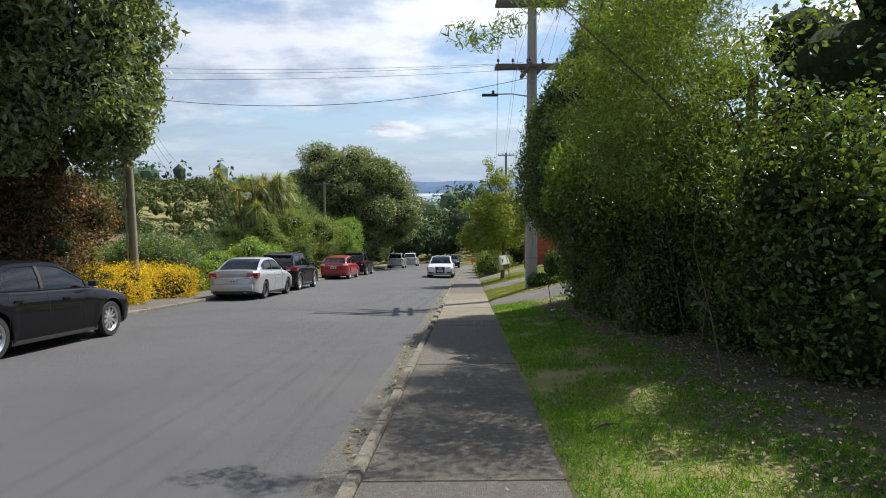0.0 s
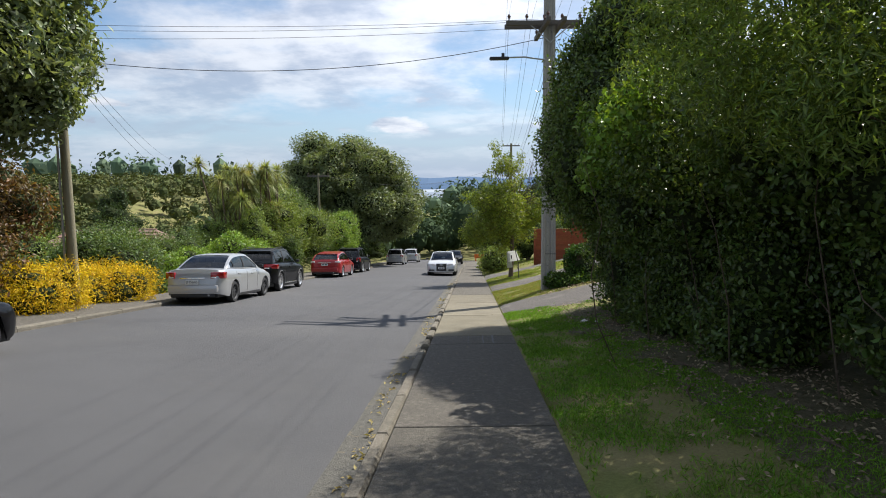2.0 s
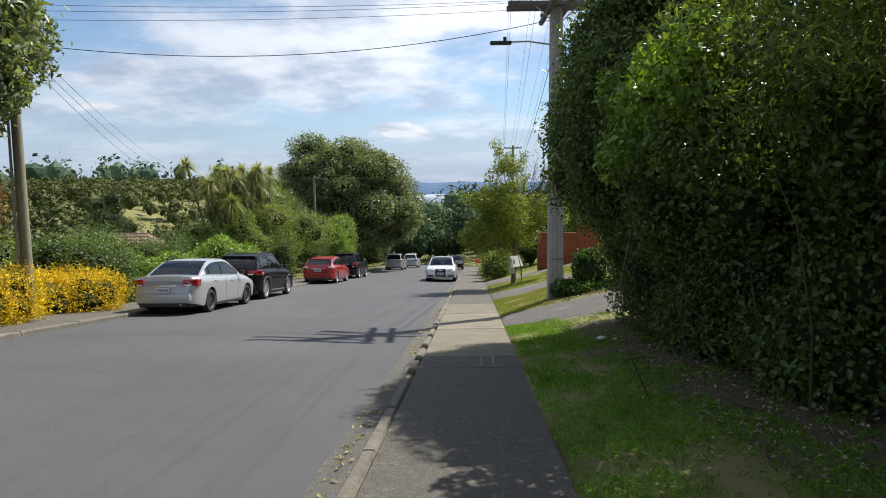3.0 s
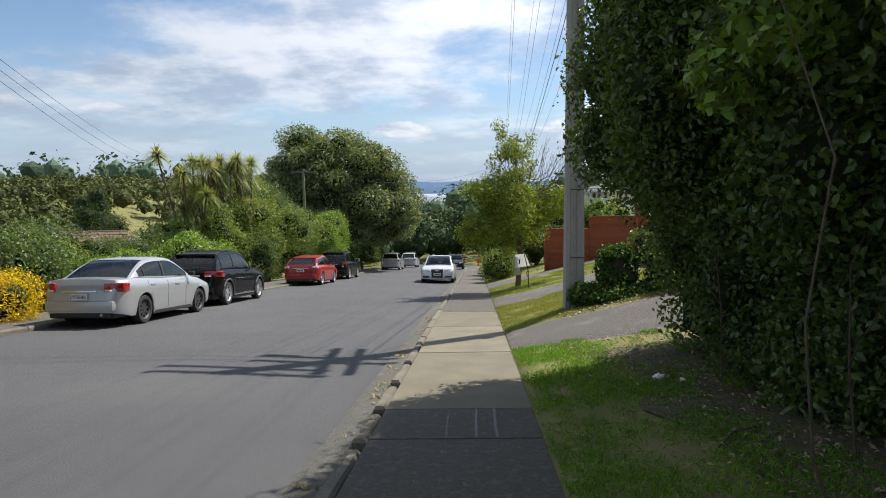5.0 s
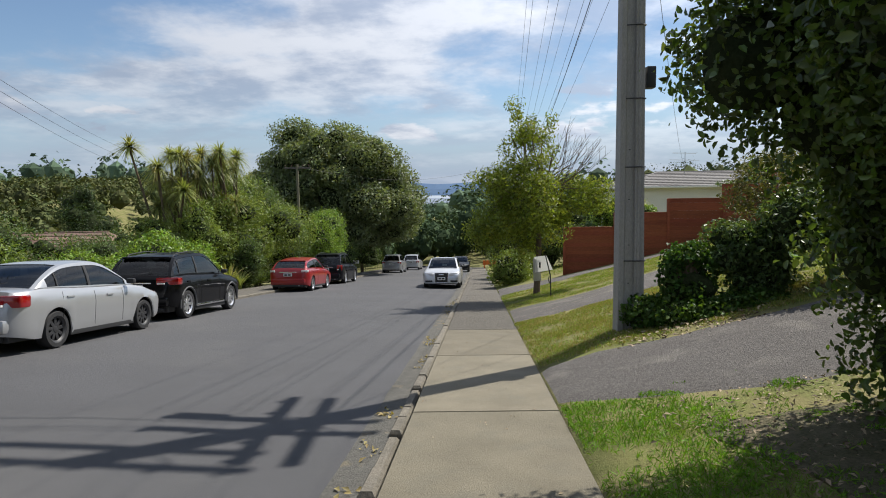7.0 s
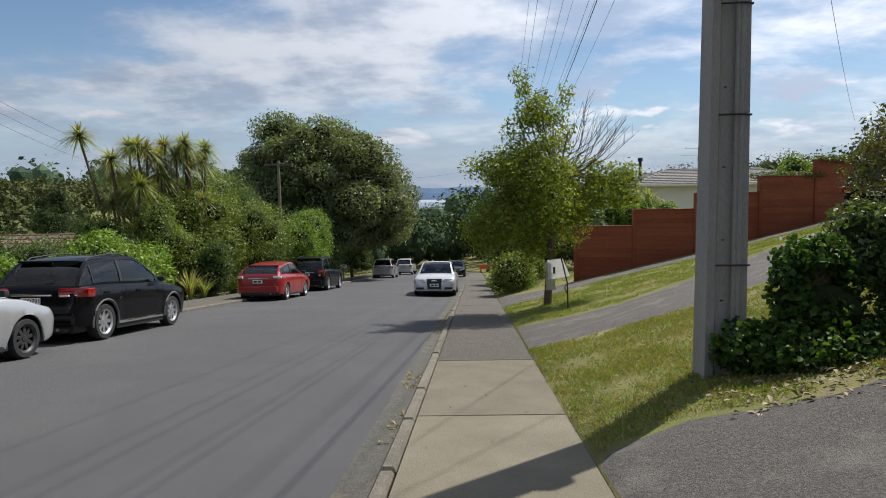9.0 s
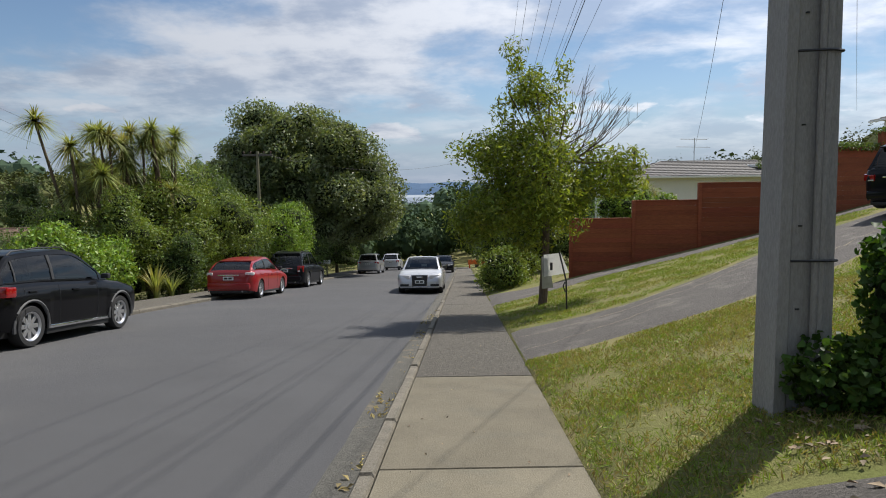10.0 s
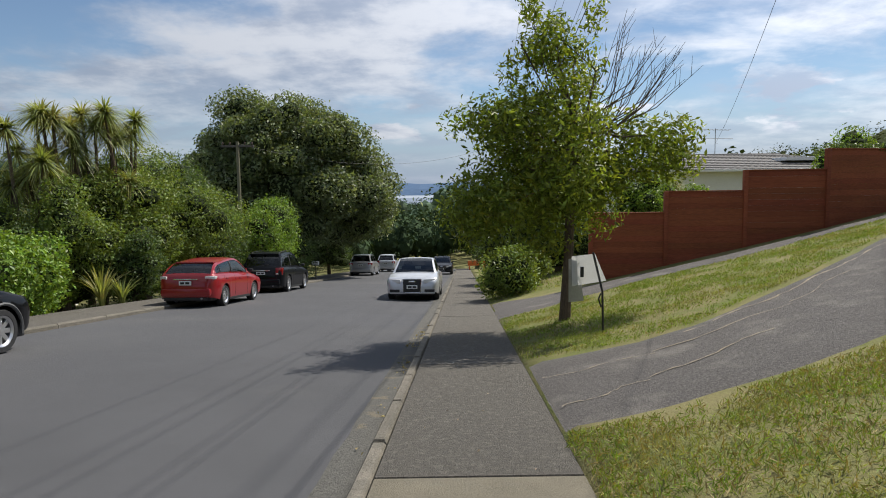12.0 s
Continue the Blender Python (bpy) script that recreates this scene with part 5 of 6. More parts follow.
def house(name, at, size, eave, ridge, label, roof_mat, turn=0.0, hip=2.0, windows=(), over=0.55):
    """A hipped house: x is its length and y its depth, at its front left corner on the ground."""
    w, d = size
    g = at[2]
    ob = thing(name, pose(at[0], at[1], g, 0, 0, turn), label, "house")
    he, hr = eave - g, ridge - g
    t = 0.14
    wall = bmesh.new()
    for lo, hi in (((0, 0), (w, t)), ((0, d - t), (w, d)), ((0, t), (t, d - t)), ((w - t, t), (w, d - t))):
        box(wall, (*lo, -1.0), (*hi, he))
    walls = part("wall", wall, WEATHERBOARD, ob, "white painted weatherboards", sharp=20)
    for k in range(max(0, int(he / 0.16) - 16), int(he / 0.16)):
        part("weatherboard", box(bmesh.new(), (-0.014, -0.014, 0.16 * k), (w + 0.014, 0.0, 0.16 * k + 0.15)), WEATHERBOARD, walls, sharp=20)
        part("weatherboard", box(bmesh.new(), (-0.018, 0.0, 0.16 * k), (0.0, d, 0.16 * k + 0.15)), WEATHERBOARD, walls, sharp=20)
    for wx, wz, ww, wh in windows:
        win = part("window", box(box(box(box(bmesh.new(), (wx - 0.06, -0.06, wz - 0.06), (wx + ww + 0.06, -0.015, wz)), (wx - 0.06, -0.06, wz + wh), (wx + ww + 0.06, -0.015, wz + wh + 0.06)), (wx - 0.06, -0.06, wz), (wx, -0.015, wz + wh)), (wx + ww, -0.06, wz), (wx + ww + 0.06, -0.015, wz + wh)), WEATHERBOARD, ob)
        part("pane", box(bmesh.new(), (wx, -0.04, wz), (wx + ww * 0.5 - 0.02, -0.03, wz + wh)), PANE, win)
        part("pane", box(bmesh.new(), (wx + ww * 0.5 + 0.02, -0.04, wz), (wx + ww, -0.03, wz + wh)), PANE, win)
        # one dark sheet on the wall behind both panes
        part("curtain", box(bmesh.new(), (wx, -0.027, wz), (wx + ww, -0.018, wz + wh)), CABIN, win)
    o = over
    e = [(-o, -o, he), (w + o, -o, he), (w + o, d + o, he), (-o, d + o, he)]
    r0, r1 = (hip, d / 2, hr), (w - hip, d / 2, hr)
    bm = bmesh.new()
    v = [bm.verts.new(p) for p in e] + [bm.verts.new(r0), bm.verts.new(r1)]
    for f in ((0, 1, 5, 4), (1, 2, 5), (2, 3, 4, 5), (3, 0, 4), (3, 2, 1, 0)):
        bm.faces.new([v[i] for i in f])
    roof = part("roof", bm, roof_mat, ob, sharp=20)
    tile_roof(roof, (e[0], e[1], r1, r0), 9, 34, roof_mat)
    tile_roof(roof, (e[3], e[0], r0, r0), 9, 20, roof_mat)
    part("ridge_tile", tube(bmesh.new(), [r0, r1], 0.09, 8), roof_mat, roof)
    part("ridge_tile", tube(bmesh.new(), [e[0], r0], 0.08, 8), roof_mat, roof)
    part("gutter", box(bmesh.new(), (-o - 0.08, -o - 0.10, he - 0.10), (w + o + 0.08, -o - 0.005, he + 0.02), 0.015), WEATHERBOARD, ob, "white gutter")
    part("gutter", box(bmesh.new(), (-o - 0.10, -o, he - 0.10), (-o - 0.005, d + o, he + 0.02), 0.015), WEATHERBOARD, ob, "white gutter")
    return ob


white_house = house("house", (12.5, 55.0, land_z(12.5, 55.0)), (13.0, 8.5), 0.22, 1.25, "low white weatherboard house with a grey tiled hip roof", ROOFTILE, 2.0, 3.2)
part("flue", tube(bmesh.new(), [(0.3, 1.0, 0.5 - white_house.location.z), (0.3, 1.0, 1.75 - white_house.location.z)], 0.10, 10), BLACKMETAL, white_house, "black stove flue")
part("flue_cap", tube(bmesh.new(), [(0.3, 1.0, 1.72 - white_house.location.z), (0.3, 1.0, 1.95 - white_house.location.z)], 0.16, 10), BLACKMETAL, white_house)
part("flue_base", box(bmesh.new(), (0.12, 0.8, 0.4 - white_house.location.z), (0.48, 1.2, 0.75 - white_house.location.z), 0.02), STEEL, white_house)
part("skylight", box(bmesh.new(), (8.2, 0.9, 0.75 - white_house.location.z), (11.0, 2.4, 0.95 - white_house.location.z), 0.02), WHITEBOARD, white_house, "white roof panel")
bm = tube(bmesh.new(), [(0, 0, 0), (0, 0, 1.5)], 0.022, 6)
aerial = thing("tv_aerial", pose(16.3, 55.6, 1.05), "metal television aerial on the roof ridge", "aerial")
part("mast", bm, STEEL, aerial)
for z, l in ((1.42, 0.85), (0.95, 1.1)):
    part("boom", tube(bmesh.new(), [(-l, 0, z + 0.03), (l * 0.9, 0, z - 0.03)], 0.015, 5), STEEL, aerial)
for k in range(7):
    part("element", tube(bmesh.new(), [(-0.75 + 0.25 * k, -0.3, 1.42), (-0.75 + 0.25 * k, 0.3, 1.42)], 0.008, 4), STEEL, aerial)
house("house", (27.3, 47.5, land_z(27.3, 47.5)), (11.0, 8.0), 3.45, 4.4, "white two-storey house standing higher up the bank", ROOFTILE, -4.0, 2.2, ((1.6, 2.45 + 3.45 - 4.4 - land_z(27.3, 47.5), 1.6, 1.3), (5.0, 1.5 - land_z(27.3, 47.5), 2.4, 1.4)))

# ---- the sign on the verge ----
SIGN = (3.0, 28.75, land_z(3.0, 28.75))
sign = thing("verge_sign", pose(*SIGN), "white folded sign leaning beside a black stake on grass", "sign")
part("stake", tube(bmesh.new(), [(0.02, 0, -0.2), (0.0, 0, 0.6), (-0.13, 0.03, 1.16)], 0.016, 8), BLACKMETAL, sign, "black metal stake")
part("stake_clip", tube(bmesh.new(), [(-0.02, -0.02, 0.38), (-0.06, -0.02, 0.50), (-0.03, -0.03, 0.58)], 0.012, 6), BLACKMETAL, sign)


def board_piece(corners, thick=0.012):
    bm = bmesh.new()
    front = [bm.verts.new(p) for p in corners]
    bm.faces.new(front)
    bmesh.ops.solidify(bm, geom=bm.faces[:], thickness=thick)
    return bm


panel = part("board", board_piece([(-0.40, 0.16, 0.66), (0.08, 0.10, 0.74), (-0.10, 0.04, 1.14), (-0.42, 0.10, 1.10)]), WHITEBOARD, sign, "white board")
part("back_board", board_piece([(-0.42, 0.30, 0.40), (-0.20, 0.28, 0.42), (-0.32, 0.12, 1.08), (-0.46, 0.12, 1.06)]), STEEL, sign, "grey back board")
part("printed_mark", box(bmesh.new(), (-0.30, 0.075, 0.80), (-0.25, 0.082, 0.95)), BLACKMETAL, panel)

# ---- stump under ivy, shrubs of the right side ----
IVY = leaves("ivy_leaves", (0.045, 0.105, 0.022), (0.10, 0.17, 0.03), rough=0.55, spec=0.25)
sx, sy = 3.72, 20.75
sz = land_z(sx, sy)
stump_clumps = [(sx - 0.02, sy, sz + 0.86, 0.27, 0.27, 0.18), (sx + 0.14, sy, sz + 0.94, 0.16, 0.16, 0.14), (sx - 0.24, sy - 0.1, sz + 0.55, 0.16, 0.2, 0.36), (sx + 0.26, sy, sz + 0.5, 0.18, 0.2, 0.40), (sx, sy - 0.26, sz + 0.30, 0.20, 0.14, 0.24), (sx - 0.3, sy - 0.3, sz + 0.12, 0.45, 0.4, 0.20), (sx + 0.4, sy - 0.4, sz + 0.10, 0.6, 0.45, 0.22), (sx - 0.65, sy - 0.15, sz + 0.10, 0.28, 0.26, 0.24), (sx + 0.9, sy - 0.3, sz + 0.16, 0.55, 0.45, 0.26)]
plant("ivy_covered_stump", (sx, sy, sz), stump_clumps, 8000, (0.060, 0.052), IVY, "old tree stump smothered in ivy", "stump", 51, trunk=(0.24, 0.92), limbs=0, core=0.5, shell=0.5, broad=True)
x, y = 5.6, 21.6
plant("roadside_shrub", (x, y, land_z(x, y)), make_clumps(np.random.default_rng(52), (x, y, land_z(x, y) + 1.5), (1.1, 1.0, 1.0), 26, 0.38), 12000, (0.06, 0.026), leaves("olive_shrub_leaves", (0.10, 0.12, 0.04), (0.16, 0.13, 0.06)), "leggy olive-green shrub with bare lower stems", "shrub", 52, trunk=(0.05, 0.9), limbs=16, core=0.0, shell=0.9)
for x, y, h, r, seed in ((4.75, 20.9, 1.25, 0.62, 55), (5.6, 20.4, 1.5, 0.85, 56), (6.6, 20.2, 1.7, 0.9, 57)):
    z = land_z(x, y)
    plant("dark_bush", (x, y, z), make_clumps(np.random.default_rng(seed), (x, y, z + h * 0.5), (r, r * 0.8, h * 0.45), 22, r * 0.36, z + 0.06), 7000, (0.075, 0.040), DARKLEAF, "dark shaded bush between the stump and the hedge", "shrub", seed, trunk=(0.04, h * 0.5), core=0.66)
for (x, y, h, r, mat, n, seed, label) in (
        (2.95, 39.6, 1.25, 0.95, MIDLEAF, 7000, 61, "round green garden shrub beside the footpath"),
        (3.7, 41.3, 1.1, 0.7, MIDLEAF, 4500, 62, "small green shrub on the verge"),
        (5.6, 45.5, 3.4, 2.0, DARKLEAF, 12000, 63, "dark garden tree behind the street tree"),
        (4.6, 50.5, 3.0, 1.9, DARKLEAF, 10000, 64, "dark clipped garden hedge"),
        (8.8, 44.5, 3.0, 1.3, BRIGHTLEAF, 8000, 65, "fresh green garden tree beyond the fence"),
        (9.4, 41.0, 2.2, 0.9, BRIGHTLEAF, 5000, 66, "green shrub showing over the fence"),
        (14.5, 41.0, 2.6, 1.0, BRIGHTLEAF, 4000, 67, "bright shrub behind the fence"),
        (6.8, 60.0, 4.5, 2.5, DARKLEAF, 12000, 68, "dark tree beside the lower street"),
        (4.8, 86.0, 5.5, 2.6, GREYLEAF, 8000, 69, "grey-green tree at the bottom of the street"),
        (9.0, 74.0, 6.0, 3.0, DARKLEAF, 12000, 70, "tall dark tree down the slope")):
    z = land_z(x, y)
    plant("garden_shrub" if h < 2.5 else "garden_tree", (x, y, z), make_clumps(np.random.default_rng(seed), (x, y, z + h * 0.55), (r, r, h * 0.45), 22, r * 0.42, z + 0.1), n, (0.11, 0.05), mat, label, "shrub" if h < 2.5 else "tree", seed, trunk=(0.06 + 0.02 * h, h * 0.6), limbs=8, core=0.6)
# climbing plant along the top of the upper fence
def fence_top(x):
    return max([z for xa, ya, z in FENCE_STEPS if xa <= x])


run = [(x, 36.95 + 0.32 * max(0, x - 13.0), fence_top(x) + 0.04, 0.42, 0.22, 0.13) for x in [11.2 + 0.42 * k for k in range(24)]]
plant("fence_creeper", (14.0, 37.4, land_z(14.0, 37.4)), run, 6000, (0.07, 0.05), DARKLEAF, "dark creeper trailing along the fence top", "creeper", 71, core=0.0)

# ---- gardens on the far side of the street ----
def shrub(x, y, h, r, n, mat, label, seed, leaf=(0.10, 0.05), name="garden_shrub", small=0.36, core=0.48, count=30, squash=1.0, lift=0.5, trunk=True, ry=None):
    z = land_z(x, y)
    return plant(name, (x, y, z), make_clumps(np.random.default_rng(seed), (x, y, z + h * lift), (r, ry or r, h * (1 - lift) * squash), count, r * small, z + 0.05), n, leaf, mat, label,
                 "tree" if "tree" in name else "shrub", seed, trunk=(0.05 + 0.02 * h, h * 0.55) if trunk else None, limbs=8, core=core)


shrub(-9.95, 18.5, 1.05, 1.35, 16000, YELLOWLEAF, "low golden-yellow heath mound at the kerb", 101, (0.09, 0.020), small=0.40, core=0.45, trunk=False)
shrub(-9.65, 21.6, 0.98, 1.3, 16000, YELLOWLEAF, "low golden-yellow heath mound at the kerb", 102, (0.09, 0.020), small=0.40, core=0.45, trunk=False)
shrub(-11.4, 24.5, 2.4, 1.75, 22000, DARKLEAF, "rounded dark green clipped shrub", 103)
shrub(-13.0, 27.5, 2.6, 1.8, 14000, MIDLEAF, "loose mid-green garden shrub", 104)
shrub(-11.2, 30.5, 1.9, 1.3, 9000, BRIGHTLEAF, "light green garden shrub", 105)
shrub(-10.6, 35.6, 2.7, 1.75, 20000, BRIGHTLEAF, "large rounded light green hedge plant", 106, (0.13, 0.07), ry=2.3, lift=0.45)
shrub(-14.8, 33.0, 3.2, 2.2, 14000, DARKLEAF, "tall dark garden shrub", 107)
shrub(-16.8, 28.0, 2.8, 2.2, 14000, MIDLEAF, "loose mid-green garden shrub", 108)
shrub(-12.2, 20.6, 1.6, 1.6, 9000, DARKLEAF, "low dark shrub under the copper tree", 109)
shrub(-11.0, 28.0, 1.5, 1.1, 8000, BRIGHTLEAF, "light green garden shrub", 128)
shrub(-10.2, 15.0, 0.9, 0.9, 6000, MIDLEAF, "small green shrub beside the footpath", 110)
shrub(-20.5, 40.0, 3.5, 2.4, 12000, MIDLEAF, "green tree down the garden", 111, name="garden_tree")
shrub(-18.5, 46.5, 4.6, 2.4, 13000, DARKLEAF, "dark garden tree behind the cabbage trees", 112, name="garden_tree")
shrub(-17.0, 52.0, 4.8, 2.6, 13000, DARKLEAF, "dark garden tree behind the cabbage trees", 113, name="garden_tree")
# copper-leaved tree and the tall overhanging tree
shrub(-11.9, 17.9, 5.2, 2.6, 36000, COPPERLEAF, "bushy copper-leaved garden tree", 114, (0.12, 0.055), name="garden_tree", count=40, small=0.34)
shrub(-15.5, 13.5, 4.8, 2.4, 12000, DARKLEAF, "dark shrubby tree beside the street", 115, name="garden_tree")
g = np.random.default_rng(116)
bx, by = -12.6, 15.2
bz = land_z(bx, by)
plant("tall_street_tree", (bx, by, bz), make_clumps(g, (-11.0, 16.0, 5.8), (4.0, 4.2, 3.8), 120, 0.85) + make_clumps(g, (-9.1, 17.3, 3.5), (1.3, 1.3, 1.3), 14, 0.55), 95000, (0.20, 0.085), GREYLEAF,
      "tall grey-green tree overhanging the far footpath", "tree", 116, trunk=(0.26, 7.0), limbs=30, core=0.34, shell=0.7, limb=0.22)
# the dense trees down the far side
shrub(-10.9, 44.8, 6.5, 3.0, 50000, MIDLEAF, "dense leafy roadside tree", 120, (0.13, 0.055), name="roadside_tree", count=40, ry=3.6)
shrub(-11.5, 49.5, 6.6, 2.8, 34000, DARKLEAF, "dense dark roadside tree", 121, (0.13, 0.055), name="roadside_tree", count=40, ry=3.0)
shrub(-8.9, 53.0, 5.0, 2.2, 24000, BRIGHTLEAF, "light green roadside tree", 122, (0.13, 0.055), name="roadside_tree", count=30, ry=2.4)
shrub(-11.2, 39.9, 4.2, 1.4, 16000, MIDLEAF, "leafy shrub at the foot of the cabbage trees", 129)
shrub(-13.2, 39.6, 3.9, 1.5, 16000, MIDLEAF, "leafy shrub at the foot of the cabbage trees", 127)
shrub(-9.5, 41.0, 2.4, 1.0, 8000, DARKLEAF, "dark shrub behind the red car", 123)
g = np.random.default_rng(124)
bx, by = -9.0, 63.0
bz = land_z(bx, by)
plant("big_tree", (bx, by, bz), make_clumps(g, (-9.6, 62.0, 0.5), (6.4, 6.0, 5.6), 150, 1.15) + make_clumps(g, (-11.8, 62.0, -0.6), (5.4, 5.0, 4.4), 50, 1.0) + make_clumps(g, (-5.2, 64.0, -1.2), (3.4, 3.6, 3.9), 50, 1.0) + make_clumps(g, (-6.0, 72.0, -2.6), (3.0, 5.0, 3.0), 26, 1.2), 150000, (0.24, 0.115), GREYLEAF,
      "massive spreading grey-green evergreen tree over the street", "tree", 124, trunk=(0.55, 6.0), limbs=40, core=0.54, shell=0.5, limb=0.3)
shrub(-8.5, 58.0, 3.0, 1.8, 10000, DARKLEAF, "dark undergrowth below the big tree", 125)
shrub(-9.0, 76.0, 4.5, 2.5, 10000, DARKLEAF, "dark tree beside the lower street", 126, name="garden_tree")


def strap_plant(x, y, h, n, mat, label, seed):
    """A clump of long arching leaves."""
    r = np.random.default_rng(seed)
    ob = thing("flax_clump", pose(x, y, land_z(x, y)), label, "flax")
    bm = bmesh.new()
    for _ in range(n):
        a, lean, ln = r.uniform(0, 2 * math.pi), r.uniform(0.2, 0.9), h * r.uniform(0.7, 1.15)
        d = Vector((math.cos(a), math.sin(a), 0))
        across = Vector((-d.y, d.x, 0)) * 0.03
        prev = None
        for k in range(5):
            t = k / 4
            p = d * (lean * ln * t * t * 0.8 + 0.05) + Vector((0, 0, ln * (t - 0.35 * lean * t * t)))
            w = across * (1.0 - t * t) + across * 0.05
            pair = (bm.verts.new(p - w), bm.verts.new(p + w))
            if prev:
                bm.faces.new((prev[0], prev[1], pair[1], pair[0]))
            prev = pair
    tagged(part("leaf_tuft", bm, mat, ob, sharp=0), kind="stuff")
    return ob


shrub(-11.6, 37.9, 2.7, 1.3, 9000, DARKLEAF, "dark shrub behind the flax clumps", 134)
shrub(-14.0, 36.6, 3.0, 1.6, 9000, DARKLEAF, "dark shrub below the cabbage trees", 135)
shrub(-12.6, 42.0, 3.6, 2.0, 12000, DARKLEAF, "dark shrub below the cabbage trees", 136)
strap_plant(-9.35, 38.6, 1.4, 60, PALMLEAF, "arching yellow-green flax clump at the kerb", 131)
strap_plant(-9.2, 39.5, 1.1, 50, PALMLEAF, "arching yellow-green flax clump at the kerb", 132)
strap_plant(-9.3, 33.3, 1.0, 40, PALMLEAF, "small flax clump at the kerb", 133)


def cabbage_tree(x, y, heads, seed, label):
    """A slim forking trunk, with a burst of narrow blades at each tip."""
    r = np.random.default_rng(seed)
    z = land_z(x, y)
    ob = thing("cabbage_tree", pose(x, y, z), label, "tree", "cabbage trees")
    bm = bmesh.new()
    for hx, hy, hz in heads:
        tip = Vector((hx - x, hy - y, hz - z))
        tube(bm, [(0, 0, -0.2), tip * 0.35 + Vector((0, 0, 0.3)), tip * 0.7 + Vector((0, 0, 0.15)), tip], [0.10, 0.07, 0.055, 0.045], 8)
        head = bmesh.new()
        for _ in range(230):
            d = Vector(r.normal(0, 1, 3)).normalized()
            if d.z < -0.55:
                d.z *= -0.6
            ln = r.uniform(0.75, 1.2)
            across = d.cross(Vector((0, 0, 1))).normalized() * 0.032
            prev = None
            for k in range(4):
                t = k / 3
                p = tip + d * ln * t + Vector((0, 0, -0.42 * ln * t * t + 0.05))
                w = across * (1.05 - t)
                pair = (head.verts.new(p - w), head.verts.new(p + w))
                if prev:
                    head.faces.new((prev[0], prev[1], pair[1], pair[0]))
                prev = pair
        part("leaf_head", head, PALMLEAF, ob, sharp=0)
    part("trunk", bm, BARK, ob)
    return ob


for x, y, n, seed, spread in ((-12.5, 40.2, 4, 141, 1.0), (-12.0, 41.6, 6, 142, 1.0), (-11.3, 42.4, 6, 143, 1.0), (-13.2, 42.6, 6, 144, 1.1), (-10.6, 43.4, 5, 146, 1.0)):
    q = random.Random(seed)
    heads = [(x + q.uniform(-1, 1) * spread, y + q.uniform(-1, 1) * spread, q.uniform(-0.4, 2.2)) for _ in range(n)]
    if seed == 141:
        heads[0] = (-14.3, 40.5, 2.35)
    cabbage_tree(x, y, heads, seed, "slender cabbage tree with spiky leaf heads")
cabbage_tree(10.2, 46.0, [(10.2, 46.0, -0.6), (10.6, 46.2, -1.0)], 145, "small cabbage tree beside the white house")

# conifer and the tiled house down the bank
g = np.random.default_rng(150)
cx, cy = -38.0, 77.0
cz = -7.2
plant("conifer", (cx, cy, land_z(cx, cy)), [(cx + g.normal(0, 0.3 + 0.25 * (6 - k)), cy + g.normal(0, 0.3 + 0.25 * (6 - k)), cz + 0.9 + k * 1.05 + g.uniform(0, 0.4), 2.3 - 0.28 * k, 2.3 - 0.28 * k, 1.1) for k in range(7) for _ in range(3)], 14000, (0.25, 0.07), CONIFER,
      "dark pointed conifer on the slope", "tree", 150, trunk=(0.2, 6.0), limbs=4, core=0.6)
house("house", (-33.0, 52.0, land_z(-33.0, 52.0)), (11.0, 8.0), -4.6, -2.45, "house down the bank with a brown tiled roof", REDROOF, 6.0, 2.0)

# ---- bush on the hillsides, the valley and the far shore ----
def bushland(name, spots, height, quads, size, mat, label, seed):
    """Many tree crowns on the slope, as one stuff object."""
    r = np.random.default_rng(seed)
    clumps = []
    for x, y in spots:
        h = height * r.uniform(0.55, 1.35)
        w = h * r.uniform(0.28, 0.5)
        z = ground_sheet_z(x, y)
        clumps.append((x, y, z + h * 0.6, w, w, h * 0.45))
        if r.random() < 0.6:
            clumps.append((x + r.normal(0, w * 0.6), y + r.normal(0, w * 0.6), z + h * 0.45, w * 0.7, w * 0.7, h * 0.35))
    pts, out = clumps_points(clumps, quads, r, 0.25, False)
    keep = out[:, 2] > -0.25
    out[:, 2] += 0.3
    ob = tagged(link(name, leaf_mesh(name, pts[keep], out[keep], size, size * 0.6, r, 0.3, 0.5), mat), label, "trees", kind="stuff")
    tagged(part("shaded_crown", clump_core(bmesh.new(), clumps, 0.66, 1), mat, ob, "dark shaded inner foliage", sharp=0), kind="stuff")
    return ob


r = np.random.default_rng(77)
hill = []
for _ in range(1500):
    y = r.uniform(62, 340)
    x = -(0.12 * y + 18 + r.random() * (0.80 * y + 10))
    if not (x > -64 and y < 96):
        hill.append((x, y))
bushland("bush_hillside", hill, 5.0, 170000, 0.85, FOREST, "olive-green native bush covering the hillside", 78)
scrub = [(r.uniform(-72, -17), r.uniform(50, 118)) for _ in range(950)]
scrub = [(x, y) for x, y in scrub if not (-34.5 < x < -21.5 and y < 62) and x < -0.16 * y - 9]
bushland("garden_scrub", scrub, 2.6, 70000, 0.42, MIDLEAF, "mixed green garden scrub down the slope", 82)
near_valley = [(r.uniform(-45, 45), r.uniform(96, 260)) for _ in range(420)]
near_valley = [(x, y) for x, y in near_valley if not (-9.5 < x - kerb_x(y) < 3.2 and y < 130)]
bushland("bush_valley", near_valley, 9.0, 80000, 1.0, VALLEYLEAF, "dark green trees filling the valley below the street", 79)
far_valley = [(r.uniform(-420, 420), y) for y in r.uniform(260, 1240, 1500)]
